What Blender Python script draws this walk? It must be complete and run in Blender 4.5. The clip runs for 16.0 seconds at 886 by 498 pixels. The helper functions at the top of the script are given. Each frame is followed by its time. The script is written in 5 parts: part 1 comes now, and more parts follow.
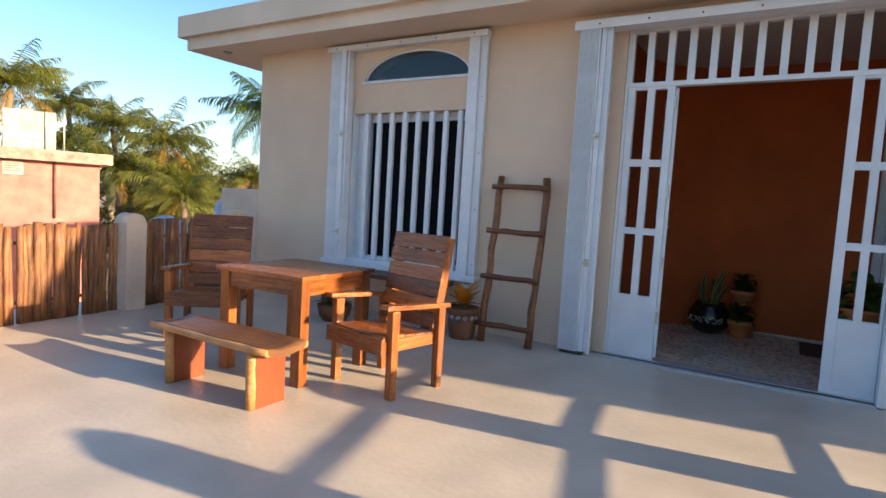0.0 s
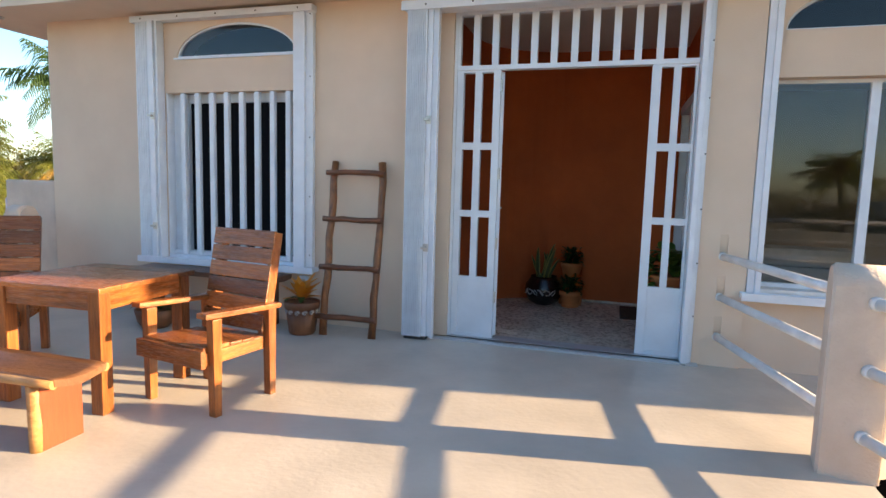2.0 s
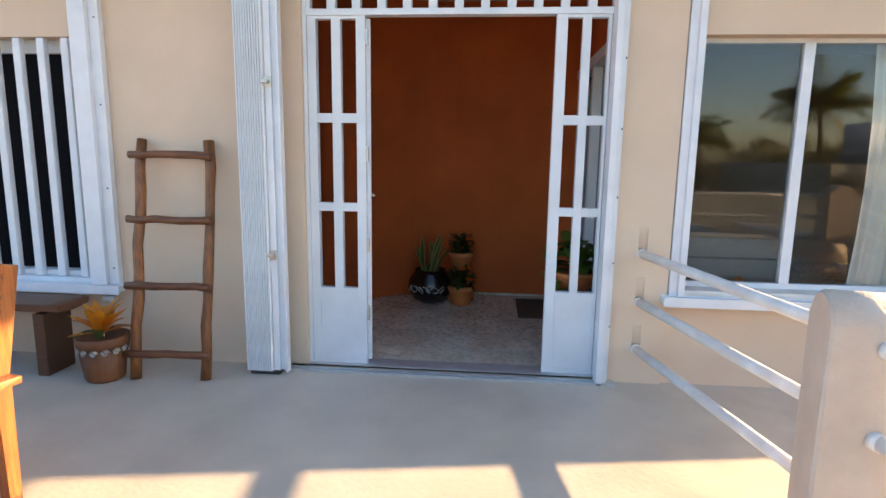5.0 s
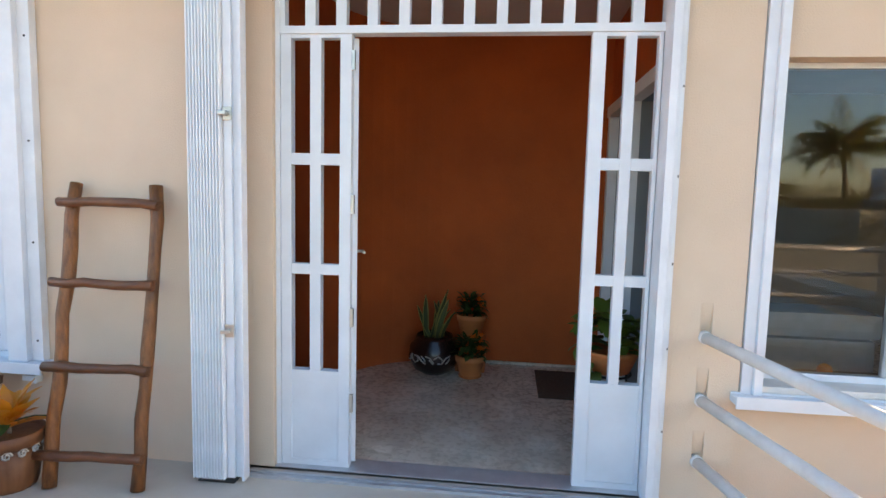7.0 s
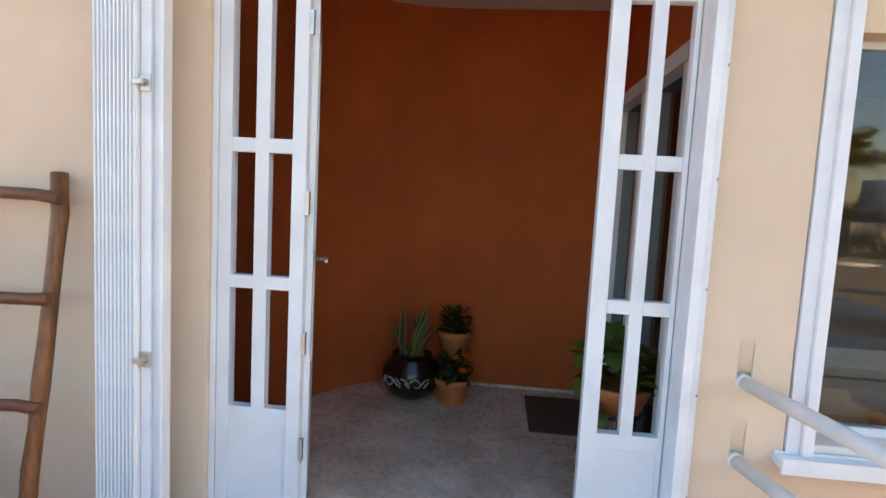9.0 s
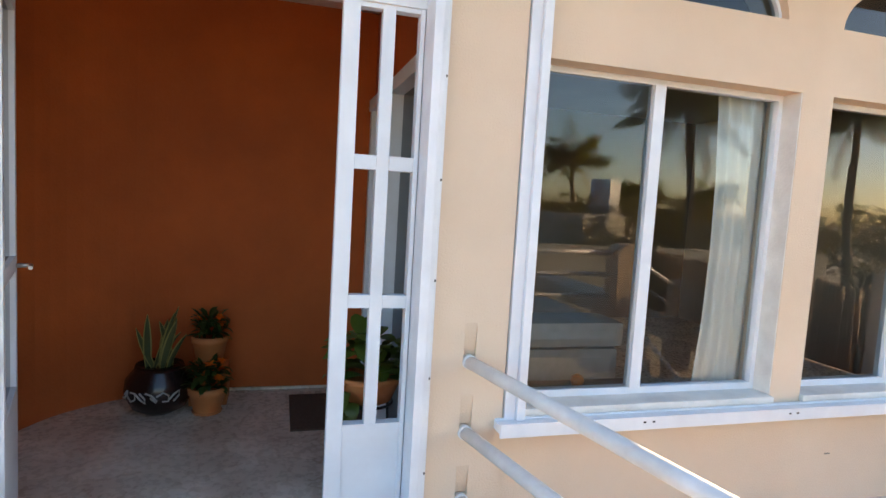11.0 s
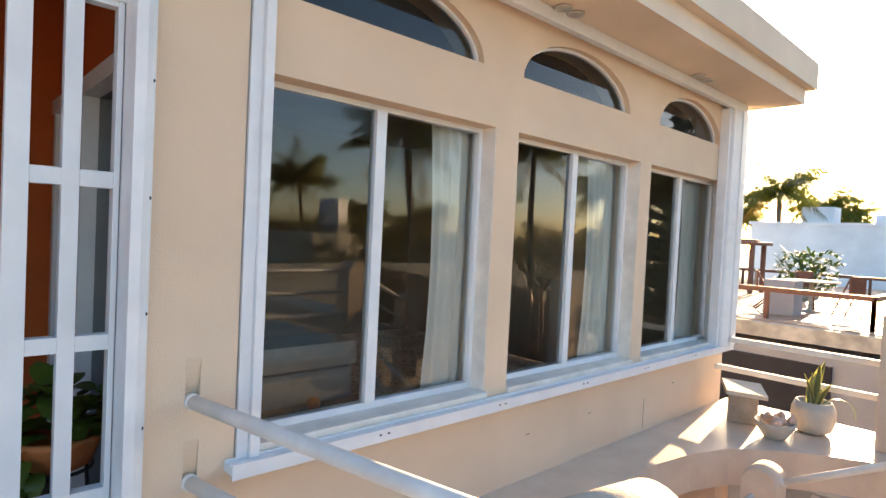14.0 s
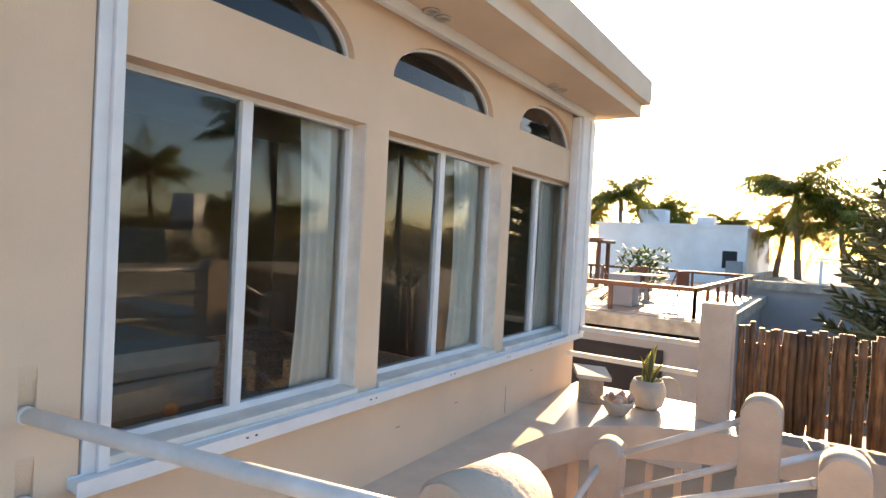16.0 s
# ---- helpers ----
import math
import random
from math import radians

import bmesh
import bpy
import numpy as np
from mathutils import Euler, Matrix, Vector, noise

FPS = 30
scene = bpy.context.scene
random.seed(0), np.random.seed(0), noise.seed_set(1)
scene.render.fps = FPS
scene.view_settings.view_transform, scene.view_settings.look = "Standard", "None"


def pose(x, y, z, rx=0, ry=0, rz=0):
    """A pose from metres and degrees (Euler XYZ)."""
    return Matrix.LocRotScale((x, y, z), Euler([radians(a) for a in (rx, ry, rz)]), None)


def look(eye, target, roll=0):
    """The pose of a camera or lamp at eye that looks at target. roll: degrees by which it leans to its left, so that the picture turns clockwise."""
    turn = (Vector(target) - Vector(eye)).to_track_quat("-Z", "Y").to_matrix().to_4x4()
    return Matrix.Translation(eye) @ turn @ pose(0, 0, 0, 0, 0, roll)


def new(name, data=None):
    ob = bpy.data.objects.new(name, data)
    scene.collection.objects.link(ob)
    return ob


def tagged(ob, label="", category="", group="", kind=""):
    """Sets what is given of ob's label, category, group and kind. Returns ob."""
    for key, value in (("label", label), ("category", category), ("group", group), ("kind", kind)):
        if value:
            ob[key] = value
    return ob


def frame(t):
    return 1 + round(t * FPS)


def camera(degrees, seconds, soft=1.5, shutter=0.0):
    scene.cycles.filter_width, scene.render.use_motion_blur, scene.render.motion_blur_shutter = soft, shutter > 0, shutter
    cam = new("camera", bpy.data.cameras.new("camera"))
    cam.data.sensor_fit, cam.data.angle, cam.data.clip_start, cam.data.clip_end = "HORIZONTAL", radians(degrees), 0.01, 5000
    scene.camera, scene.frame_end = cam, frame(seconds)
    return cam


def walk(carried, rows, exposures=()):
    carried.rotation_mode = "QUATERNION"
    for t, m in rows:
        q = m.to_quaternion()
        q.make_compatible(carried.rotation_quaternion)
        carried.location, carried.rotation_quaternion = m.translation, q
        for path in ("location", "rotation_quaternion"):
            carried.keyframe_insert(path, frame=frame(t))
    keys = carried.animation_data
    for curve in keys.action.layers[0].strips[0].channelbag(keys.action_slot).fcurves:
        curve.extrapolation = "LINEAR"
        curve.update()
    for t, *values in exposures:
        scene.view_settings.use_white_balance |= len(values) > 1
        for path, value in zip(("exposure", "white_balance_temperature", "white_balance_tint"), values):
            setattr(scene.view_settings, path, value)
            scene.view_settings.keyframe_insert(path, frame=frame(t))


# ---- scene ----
cam = camera(75.8, 16.0)
PATH = [
    (0, (1.187, -4.561, 1.138), (0.15, -2.858, 0.978), 3.4),
    (0.5, (1.244, -4.541, 1.145), (0.321, -2.774, 0.986), 3.5),
    (1, (1.29, -4.521, 1.161), (0.474, -2.704, 0.986), 3.3),
    (1.5, (1.276, -4.469, 1.169), (0.556, -2.613, 0.974), 2.7),
    (2, (1.24, -4.369, 1.211), (0.669, -2.464, 0.996), 1.6),
    (2.5, (1.222, -4.258, 1.222), (0.78, -2.322, 0.987), 0.7),
    (3, (1.236, -4.058, 1.248), (0.826, -2.119, 0.979), 0.3),
    (3.5, (1.221, -3.903, 1.255), (0.852, -1.962, 0.948), 0.9),
    (4, (1.181, -3.726, 1.28), (0.905, -1.774, 0.945), 0.7),
    (6.5, (1.084, -2.806, 1.391), (0.939, -0.829, 1.124), 1.0),
    (7, (1.097, -2.617, 1.392), (0.871, -0.639, 1.198), 1.4),
    (7.5, (1.119, -2.432, 1.397), (0.8, -0.463, 1.256), 2.0),
    (8, (1.09, -2.28, 1.379), (0.694, -0.325, 1.239), 2.5),
    (8.5, (1.034, -2.14, 1.392), (0.692, -0.177, 1.225), 2.6),
    (9, (1.079, -2.082, 1.393), (0.895, -0.1, 1.2), 3.0),
    (9.5, (1.146, -2.071, 1.397), (1.155, -0.081, 1.197), 3.2),
    (10, (1.2, -2.081, 1.405), (1.393, -0.1, 1.203), 3.1),
    (12.5, (1.259, -2.13, 1.42), (2.271, -0.408, 1.329), 3.7),
    (13, (1.267, -2.111, 1.419), (2.397, -0.462, 1.34), 3.5),
    (13.5, (1.264, -2.082, 1.422), (2.514, -0.521, 1.359), 3.1),
    (14, (1.26, -2.069, 1.422), (2.616, -0.599, 1.366), 2.8),
    (14.5, (1.242, -2.071, 1.417), (2.687, -0.689, 1.369), 2.8),
    (15, (1.232, -2.071, 1.418), (2.753, -0.773, 1.373), 2.9),
    (15.5, (1.228, -2.079, 1.415), (2.818, -0.867, 1.372), 3.0),
    (16, (1.225, -2.083, 1.411), (2.881, -0.962, 1.372), 3.0),
]
EXPOSURES = [(0.0, 1.6, 7100, 13), (1.0, 1.88, 7300, 13), (2.0, 2.04, 7350, 12), (3.5, 2.25, 7900, 13), (4.0, 2.33, 8000, 14), (7.0, 2.74, 8300, 14), (10.0, 2.78, 8700, 17), (12.5, 2.68, 8050, 13), (13.5, 2.46, 8350, 14), (14.5, 2.28, 8350, 14), (16.0, 2.13, 8150, 13)]
walk(cam, [(t, look(eye, target, roll)) for t, eye, target, roll in PATH], EXPOSURES)
SUN_AZ, SUN_EL = 9.6, 14.6          # degrees: from +x towards +y, and above the horizon

# ---- world and sun ----
world = bpy.data.worlds.new("world")
scene.world = world
world.use_nodes = True
wn = world.node_tree.nodes
sky = wn.new("ShaderNodeTexSky")
sky.sky_type, sky.sun_disc = "NISHITA", False
sky.sun_elevation, sky.sun_rotation = radians(SUN_EL), radians(90 - SUN_AZ)
sky.air_density, sky.dust_density, sky.ozone_density = 0.8, 1.2, 1.7
wn["Background"].inputs["Strength"].default_value = 0.12
rich = wn.new("ShaderNodeHueSaturation")
rich.inputs["Saturation"].default_value = 1.22
world.node_tree.links.new(sky.outputs[0], rich.inputs["Color"])
world.node_tree.links.new(rich.outputs[0], wn["Background"].inputs["Color"])
sun = new("sun", bpy.data.lights.new("sun", "SUN"))
sun.data.energy, sun.data.angle, sun.data.color = 4.6, radians(0.6), (1.0, 0.80, 0.55)
SUN_DIR = Vector((math.cos(radians(SUN_EL)) * math.cos(radians(SUN_AZ)), math.cos(radians(SUN_EL)) * math.sin(radians(SUN_AZ)), math.sin(radians(SUN_EL))))
sun.matrix_world = look(SUN_DIR * 60, (0, 0, 0))


# ---- materials ----
def material(name, c1, c2=None, scale=6.0, rough=0.6, bump=0.15, fine=90.0, stretch=(1, 1, 1), metal=0.0, vary=0.0, spec=0.5, stain=0.12, stain_scale=0.9):
    """Two colours mixed by coarse noise, darkened softly by larger stains, with fine relief."""
    m = bpy.data.materials.new(name)
    m.use_nodes = True
    n, l = m.node_tree.nodes, m.node_tree.links
    b = n["Principled BSDF"]
    tc, mp = n.new("ShaderNodeTexCoord"), n.new("ShaderNodeMapping")
    mp.inputs["Scale"].default_value = stretch
    l.new(tc.outputs["Object"], mp.inputs["Vector"])
    info = n.new("ShaderNodeObjectInfo")
    shift = n.new("ShaderNodeVectorMath")
    shift.operation = "ADD"
    mul = n.new("ShaderNodeMath")
    mul.operation, mul.inputs[1].default_value = "MULTIPLY", 17.0 if vary else 0.0
    l.new(info.outputs["Random"], mul.inputs[0])
    l.new(mp.outputs[0], shift.inputs[0])
    l.new(mul.outputs[0], shift.inputs[1])
    a = n.new("ShaderNodeTexNoise")
    a.inputs["Scale"].default_value, a.inputs["Detail"].default_value, a.inputs["Roughness"].default_value = scale, 6, 0.6
    l.new(shift.outputs[0], a.inputs["Vector"])
    ramp = n.new("ShaderNodeValToRGB")
    ramp.color_ramp.elements[0].position, ramp.color_ramp.elements[1].position = 0.32, 0.68
    c2 = c2 or tuple(v * 0.86 for v in c1)
    ramp.color_ramp.elements[0].color, ramp.color_ramp.elements[1].color = (*c2, 1), (*c1, 1)
    l.new(a.outputs["Fac"], ramp.inputs[0])
    big = n.new("ShaderNodeTexNoise")
    big.inputs["Scale"].default_value, big.inputs["Detail"].default_value = stain_scale, 4
    l.new(tc.outputs["Object"], big.inputs["Vector"])
    mr = n.new("ShaderNodeMapRange")
    mr.inputs[1].default_value, mr.inputs[2].default_value, mr.inputs[3].default_value, mr.inputs[4].default_value = 0.3, 0.7, 1.0 - stain, 1.0 + stain * 0.4
    l.new(big.outputs["Fac"], mr.inputs[0])
    hsv = n.new("ShaderNodeHueSaturation")
    l.new(ramp.outputs[0], hsv.inputs["Color"])
    val = n.new("ShaderNodeMath")
    val.operation = "MULTIPLY"
    vr = n.new("ShaderNodeMapRange")
    vr.inputs[3].default_value, vr.inputs[4].default_value = 1.0 - vary, 1.0 + vary
    l.new(info.outputs["Random"], vr.inputs[0])
    l.new(mr.outputs[0], val.inputs[0])
    l.new(vr.outputs[0], val.inputs[1])
    l.new(val.outputs[0], hsv.inputs["Value"])
    l.new(hsv.outputs[0], b.inputs["Base Color"])
    f = n.new("ShaderNodeTexNoise")
    f.inputs["Scale"].default_value, f.inputs["Detail"].default_value = fine, 5
    l.new(shift.outputs[0], f.inputs["Vector"])
    bp = n.new("ShaderNodeBump")
    bp.inputs["Strength"].default_value, bp.inputs["Distance"].default_value = bump, 0.01
    l.new(f.outputs["Fac"], bp.inputs["Height"])
    l.new(bp.outputs[0], b.inputs["Normal"])
    rr = n.new("ShaderNodeMapRange")
    rr.inputs[3].default_value, rr.inputs[4].default_value = max(rough - 0.1, 0.02), min(rough + 0.1, 1)
    l.new(f.outputs["Fac"], rr.inputs[0])
    l.new(rr.outputs[0], b.inputs["Roughness"])
    b.inputs["Metallic"].default_value = metal
    b.inputs["Specular IOR Level"].default_value = spec
    return m


def glass_material(name, tint=(0.8, 0.85, 0.85), ior=1.55):
    m = bpy.data.materials.new(name)
    m.use_nodes = True
    n, l = m.node_tree.nodes, m.node_tree.links
    out = n["Material Output"]
    n.remove(n["Principled BSDF"])
    t, g, mix, fr = n.new("ShaderNodeBsdfTransparent"), n.new("ShaderNodeBsdfGlossy"), n.new("ShaderNodeMixShader"), n.new("ShaderNodeFresnel")
    t.inputs["Color"].default_value, g.inputs["Roughness"].default_value, fr.inputs["IOR"].default_value = (*tint, 1), 0.0, ior
    l.new(fr.outputs[0], mix.inputs[0])
    l.new(t.outputs[0], mix.inputs[1])
    l.new(g.outputs[0], mix.inputs[2])
    l.new(mix.outputs[0], out.inputs["Surface"])
    return m


def leaf_material(name, c1, c2, vary=0.2):
    m = material(name, c1, c2, 3.0, 0.45, 0.1, 30, vary=vary, stain=0.25, stain_scale=0.8)
    n, l = m.node_tree.nodes, m.node_tree.links
    tr, add = n.new("ShaderNodeBsdfTranslucent"), n.new("ShaderNodeMixShader")
    tr.inputs["Color"].default_value = (c1[0] * 0.95, c1[1] * 1.0, c1[2] * 0.8, 1)
    add.inputs[0].default_value = 0.36
    l.new(n["Principled BSDF"].outputs[0], add.inputs[1])
    l.new(tr.outputs[0], add.inputs[2])
    l.new(add.outputs[0], n["Material Output"].inputs["Surface"])
    return m


STUCCO = material("peach_stucco", (0.72, 0.555, 0.415), (0.67, 0.51, 0.375), 2.2, 0.85, 0.25, 130, stain=0.08)
POST = material("pale_peach_plaster", (0.68, 0.54, 0.43), (0.60, 0.46, 0.36), 5, 0.9, 0.5, 70, stain=0.12, stain_scale=3)
LEDGE = material("smooth_ledge_paint", (0.62, 0.52, 0.43), (0.55, 0.45, 0.37), 4, 0.35, 0.12, 60, stain=0.12, stain_scale=2)
SOFFIT = material("cream_plaster", (0.72, 0.60, 0.48), (0.68, 0.56, 0.44), 3, 0.9, 0.2, 110)
WHITEWASH = material("whitewashed_sill", (0.78, 0.74, 0.68), (0.70, 0.66, 0.6), 8, 0.6, 0.25, 80, stain=0.15, stain_scale=4)
FLOOR = material("painted_concrete", (0.55, 0.48, 0.40), (0.50, 0.435, 0.36), 1.6, 0.40, 0.2, 28, stain=0.16, stain_scale=2.4)
WHITE = material("white_aluminium", (0.73, 0.76, 0.79), (0.67, 0.70, 0.735), 9, 0.42, 0.05, 60, stain=0.06, stain_scale=5)
TRACK = material("bare_track", (0.55, 0.56, 0.57), (0.45, 0.46, 0.47), 14, 0.4, 0.1, 60, metal=0.5)
DOORWHITE = material("white_door_paint", (0.71, 0.745, 0.775), (0.67, 0.705, 0.735), 6, 0.35, 0.06, 50, stain=0.08, stain_scale=4)
PIPE = material("white_pipe_paint", (0.74, 0.72, 0.70), (0.66, 0.63, 0.6), 12, 0.4, 0.08, 60, stain=0.15, stain_scale=7)
TERRA = material("terracotta_paint", (0.54, 0.105, 0.019), (0.44, 0.082, 0.014), 1.8, 0.82, 0.2, 70, stain=0.15, stain_scale=2.2)
def marble_material(name):
    """Cloudy beige slabs with irregular pale and brown patches and thin veins."""
    m = material(name, (0.84, 0.74, 0.62), (0.60, 0.48, 0.37), 2.6, 0.28, 0.04, 30, stain=0.16, stain_scale=5)
    n, l = m.node_tree.nodes, m.node_tree.links
    b = n["Principled BSDF"]
    old = b.inputs["Base Color"].links[0].from_socket
    tc, warp, add = n.new("ShaderNodeTexCoord"), n.new("ShaderNodeTexNoise"), n.new("ShaderNodeMixRGB")
    warp.inputs["Scale"].default_value, warp.inputs["Detail"].default_value = 5.0, 4
    add.blend_type, add.inputs[0].default_value = "ADD", 0.22
    l.new(tc.outputs["Object"], warp.inputs["Vector"])
    l.new(tc.outputs["Object"], add.inputs[1])
    l.new(warp.outputs["Color"], add.inputs[2])
    cells, edge = n.new("ShaderNodeTexVoronoi"), n.new("ShaderNodeTexVoronoi")
    edge.feature = "DISTANCE_TO_EDGE"
    for v in (cells, edge):
        v.inputs["Scale"].default_value = 4.2
        l.new(add.outputs[0], v.inputs["Vector"])
    tone, vein = n.new("ShaderNodeValToRGB"), n.new("ShaderNodeValToRGB")
    tone.color_ramp.elements[0].color, tone.color_ramp.elements[1].color = (0.66, 0.62, 0.58, 1), (1.0, 1.0, 1.0, 1)
    l.new(cells.outputs["Color"], tone.inputs[0])
    vein.color_ramp.elements[0].color, vein.color_ramp.elements[1].color = (0.72, 0.62, 0.52, 1), (1, 1, 1, 1)
    vein.color_ramp.elements[1].position = 0.05
    l.new(edge.outputs["Distance"], vein.inputs[0])
    mul, mul2 = n.new("ShaderNodeMixRGB"), n.new("ShaderNodeMixRGB")
    for k in (mul, mul2):
        k.blend_type, k.inputs[0].default_value = "MULTIPLY", 0.85 if k is mul else 0.4
    l.new(old, mul.inputs[1])
    l.new(tone.outputs[0], mul.inputs[2])
    l.new(mul.outputs[0], mul2.inputs[1])
    l.new(vein.outputs[0], mul2.inputs[2])
    l.new(mul2.outputs[0], b.inputs["Base Color"])
    return m


MARBLE = marble_material("mottled_stone_floor")
CEIL = material("ceiling_paint", (0.62, 0.55, 0.48), (0.58, 0.51, 0.45), 3, 0.9, 0.1, 90)
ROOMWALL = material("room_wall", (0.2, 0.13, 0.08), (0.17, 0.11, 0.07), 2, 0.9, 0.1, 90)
# near-black colour standing in for the darkness of unlit rooms and openings
DARK = material("near_black_shade", (0.03, 0.03, 0.035), (0.02, 0.02, 0.024), 2, 0.9, 0.1, 50)
GLASS = glass_material("window_glass", (0.97, 0.98, 0.97), 1.8)
FANGLASS = glass_material("fanlight_glass", (0.5, 0.55, 0.58), 1.55)
GLASS2 = glass_material("dark_glass", (0.12, 0.14, 0.16), 1.28)
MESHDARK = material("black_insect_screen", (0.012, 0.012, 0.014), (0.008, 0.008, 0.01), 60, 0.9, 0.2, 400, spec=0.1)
WOODX = material("tropical_wood_x", (0.41, 0.130, 0.031), (0.14, 0.040, 0.012), 5, 0.27, 0.3, 26, stretch=(0.9, 13, 13), vary=0.5, stain=0.3, stain_scale=3)
WOODY = material("tropical_wood_y", (0.41, 0.130, 0.031), (0.14, 0.040, 0.012), 5, 0.27, 0.3, 26, stretch=(13, 0.9, 13), vary=0.4, stain=0.3, stain_scale=3)
WOODZ = material("tropical_wood_z", (0.40, 0.128, 0.031), (0.16, 0.045, 0.013), 5, 0.3, 0.3, 26, stretch=(16, 16, 1.0), vary=0.25, stain=0.2, stain_scale=3)
BENCHTOP = material("worn_brown_seat_wood", (0.22, 0.10, 0.045), (0.12, 0.05, 0.022), 5, 0.3, 0.25, 26, stretch=(1.2, 14, 14), stain=0.3, stain_scale=4)
SAP = material("pale_live_edge", (0.56, 0.30, 0.11), (0.36, 0.16, 0.05), 5, 0.45, 0.3, 30, stretch=(1.5, 10, 10), stain=0.2, stain_scale=3)
REDWOOD = material("red_heartwood", (0.30, 0.062, 0.02), (0.22, 0.045, 0.014), 5, 0.42, 0.25, 26, stretch=(12, 12, 1.2), stain=0.2)
DARKWOOD = material("dark_wood", (0.13, 0.055, 0.026), (0.085, 0.036, 0.018), 5, 0.42, 0.25, 26, stretch=(1.2, 12, 12), vary=0.15)
POLE = material("varnished_pole", (0.28, 0.10, 0.027), (0.11, 0.036, 0.011), 6, 0.45, 0.5, 24, stretch=(7, 7, 1.3), vary=0.2, stain=0.3, stain_scale=6)
RUNG = material("dark_varnished_rung", (0.20, 0.07, 0.024), (0.10, 0.033, 0.013), 7, 0.42, 0.4, 24, stretch=(1.3, 8, 8), vary=0.2)
STICK = material("fence_stick", (0.34, 0.145, 0.055), (0.11, 0.042, 0.018), 6, 0.5, 0.6, 22, stretch=(6, 6, 1.0), vary=0.38, stain=0.3, stain_scale=5)
CLAY = material("terracotta_clay", (0.62, 0.19, 0.055), (0.50, 0.15, 0.045), 7, 0.7, 0.25, 60)
BROWNPOT = material("glazed_brown_pot", (0.19, 0.072, 0.024), (0.11, 0.038, 0.013), 7, 0.55, 0.2, 40)
DARKPOT = material("glazed_dark_pot", (0.026, 0.010, 0.008), (0.014, 0.007, 0.006), 6, 0.22, 0.1, 30)
GREYRELIEF = material("grey_relief", (0.45, 0.45, 0.43), (0.3, 0.3, 0.29), 20, 0.6, 0.3, 60)
SOIL = material("potting_soil", (0.035, 0.025, 0.018), (0.02, 0.014, 0.01), 30, 0.95, 0.8, 60)
STONEPOT = material("pale_stone_pot", (0.54, 0.49, 0.42), (0.44, 0.39, 0.33), 10, 0.8, 0.4, 50)
STONE = material("rough_grey_stone", (0.34, 0.29, 0.24), (0.24, 0.2, 0.165), 9, 0.9, 0.8, 40)
SHELLM = material("pink_shell", (0.66, 0.46, 0.36), (0.55, 0.33, 0.25), 14, 0.4, 0.3, 40, vary=0.2)
LEAF = leaf_material("green_leaf", (0.05, 0.095, 0.02), (0.022, 0.05, 0.01))
POTHOS = leaf_material("pothos_leaf", (0.12, 0.18, 0.025), (0.035, 0.085, 0.012))
SNAKE = leaf_material("snake_plant_leaf", (0.16, 0.18, 0.08), (0.05, 0.08, 0.03))
CROTON = leaf_material("croton_leaf", (0.90, 0.38, 0.03), (0.70, 0.11, 0.035))
BLOOM = leaf_material("orange_bloom", (0.95, 0.25, 0.025), (0.8, 0.15, 0.02))
LEAFRIM = leaf_material("pale_leaf_margin", (0.50, 0.46, 0.16), (0.36, 0.34, 0.12))
PALM = leaf_material("palm_frond", (0.19, 0.19, 0.03), (0.05, 0.08, 0.012), 0.4)
PALMDRY = leaf_material("dry_palm_frond", (0.42, 0.25, 0.05), (0.28, 0.15, 0.03), 0.2)
TREE = leaf_material("broad_foliage", (0.19, 0.155, 0.04), (0.07, 0.075, 0.018), 0.2)
PINE = leaf_material("pine_needles", (0.2, 0.2, 0.1), (0.12, 0.13, 0.06), 0.15)
BARK = material("palm_bark", (0.24, 0.19, 0.14), (0.15, 0.115, 0.085), 9, 0.9, 0.8, 30, stretch=(1, 1, 5))
PINKWALL = material("weathered_pink_wall", (0.56, 0.15, 0.125), (0.55, 0.23, 0.185), 2.6, 0.9, 0.4, 60, stain=0.22, stain_scale=1.4)
MOULDY = material("mouldy_concrete", (0.42, 0.35, 0.28), (0.2, 0.165, 0.135), 5, 0.9, 0.6, 40, stain=0.3, stain_scale=3)
TANKM = material("weathered_white_tank", (0.50, 0.48, 0.42), (0.34, 0.33, 0.29), 4, 0.85, 0.4, 40, stain=0.3, stain_scale=2)
FARWHITE = material("far_white_wall", (0.78, 0.80, 0.83), (0.73, 0.75, 0.79), 0.6, 0.9, 0.2, 10)
FARGREY = material("far_grey_roof", (0.34, 0.35, 0.37), (0.28, 0.29, 0.31), 0.5, 0.9, 0.2, 10)
TILE = material("far_terrace_tiles", (0.34, 0.21, 0.14), (0.28, 0.17, 0.115), 1.5, 0.5, 0.1, 20)
REDRAIL = material("brown_rail", (0.19, 0.075, 0.045), (0.13, 0.05, 0.03), 8, 0.6, 0.2, 30)
SAND = material("sandy_ground", (0.40, 0.33, 0.25), (0.25, 0.2, 0.14), 0.5, 0.95, 0.8, 8, stain=0.3, stain_scale=0.15)
GRAVEL = material("dry_leaf_ground", (0.26, 0.20, 0.13), (0.13, 0.10, 0.06), 9, 0.95, 1.0, 30, stain=0.35, stain_scale=2)
CLOTH = material("pale_sofa_cloth", (0.27, 0.26, 0.245), (0.22, 0.215, 0.20), 20, 0.95, 0.4, 200)
CURTAIN = material("sheer_white_curtain", (0.88, 0.87, 0.84), (0.84, 0.83, 0.8), 10, 0.9, 0.2, 150)
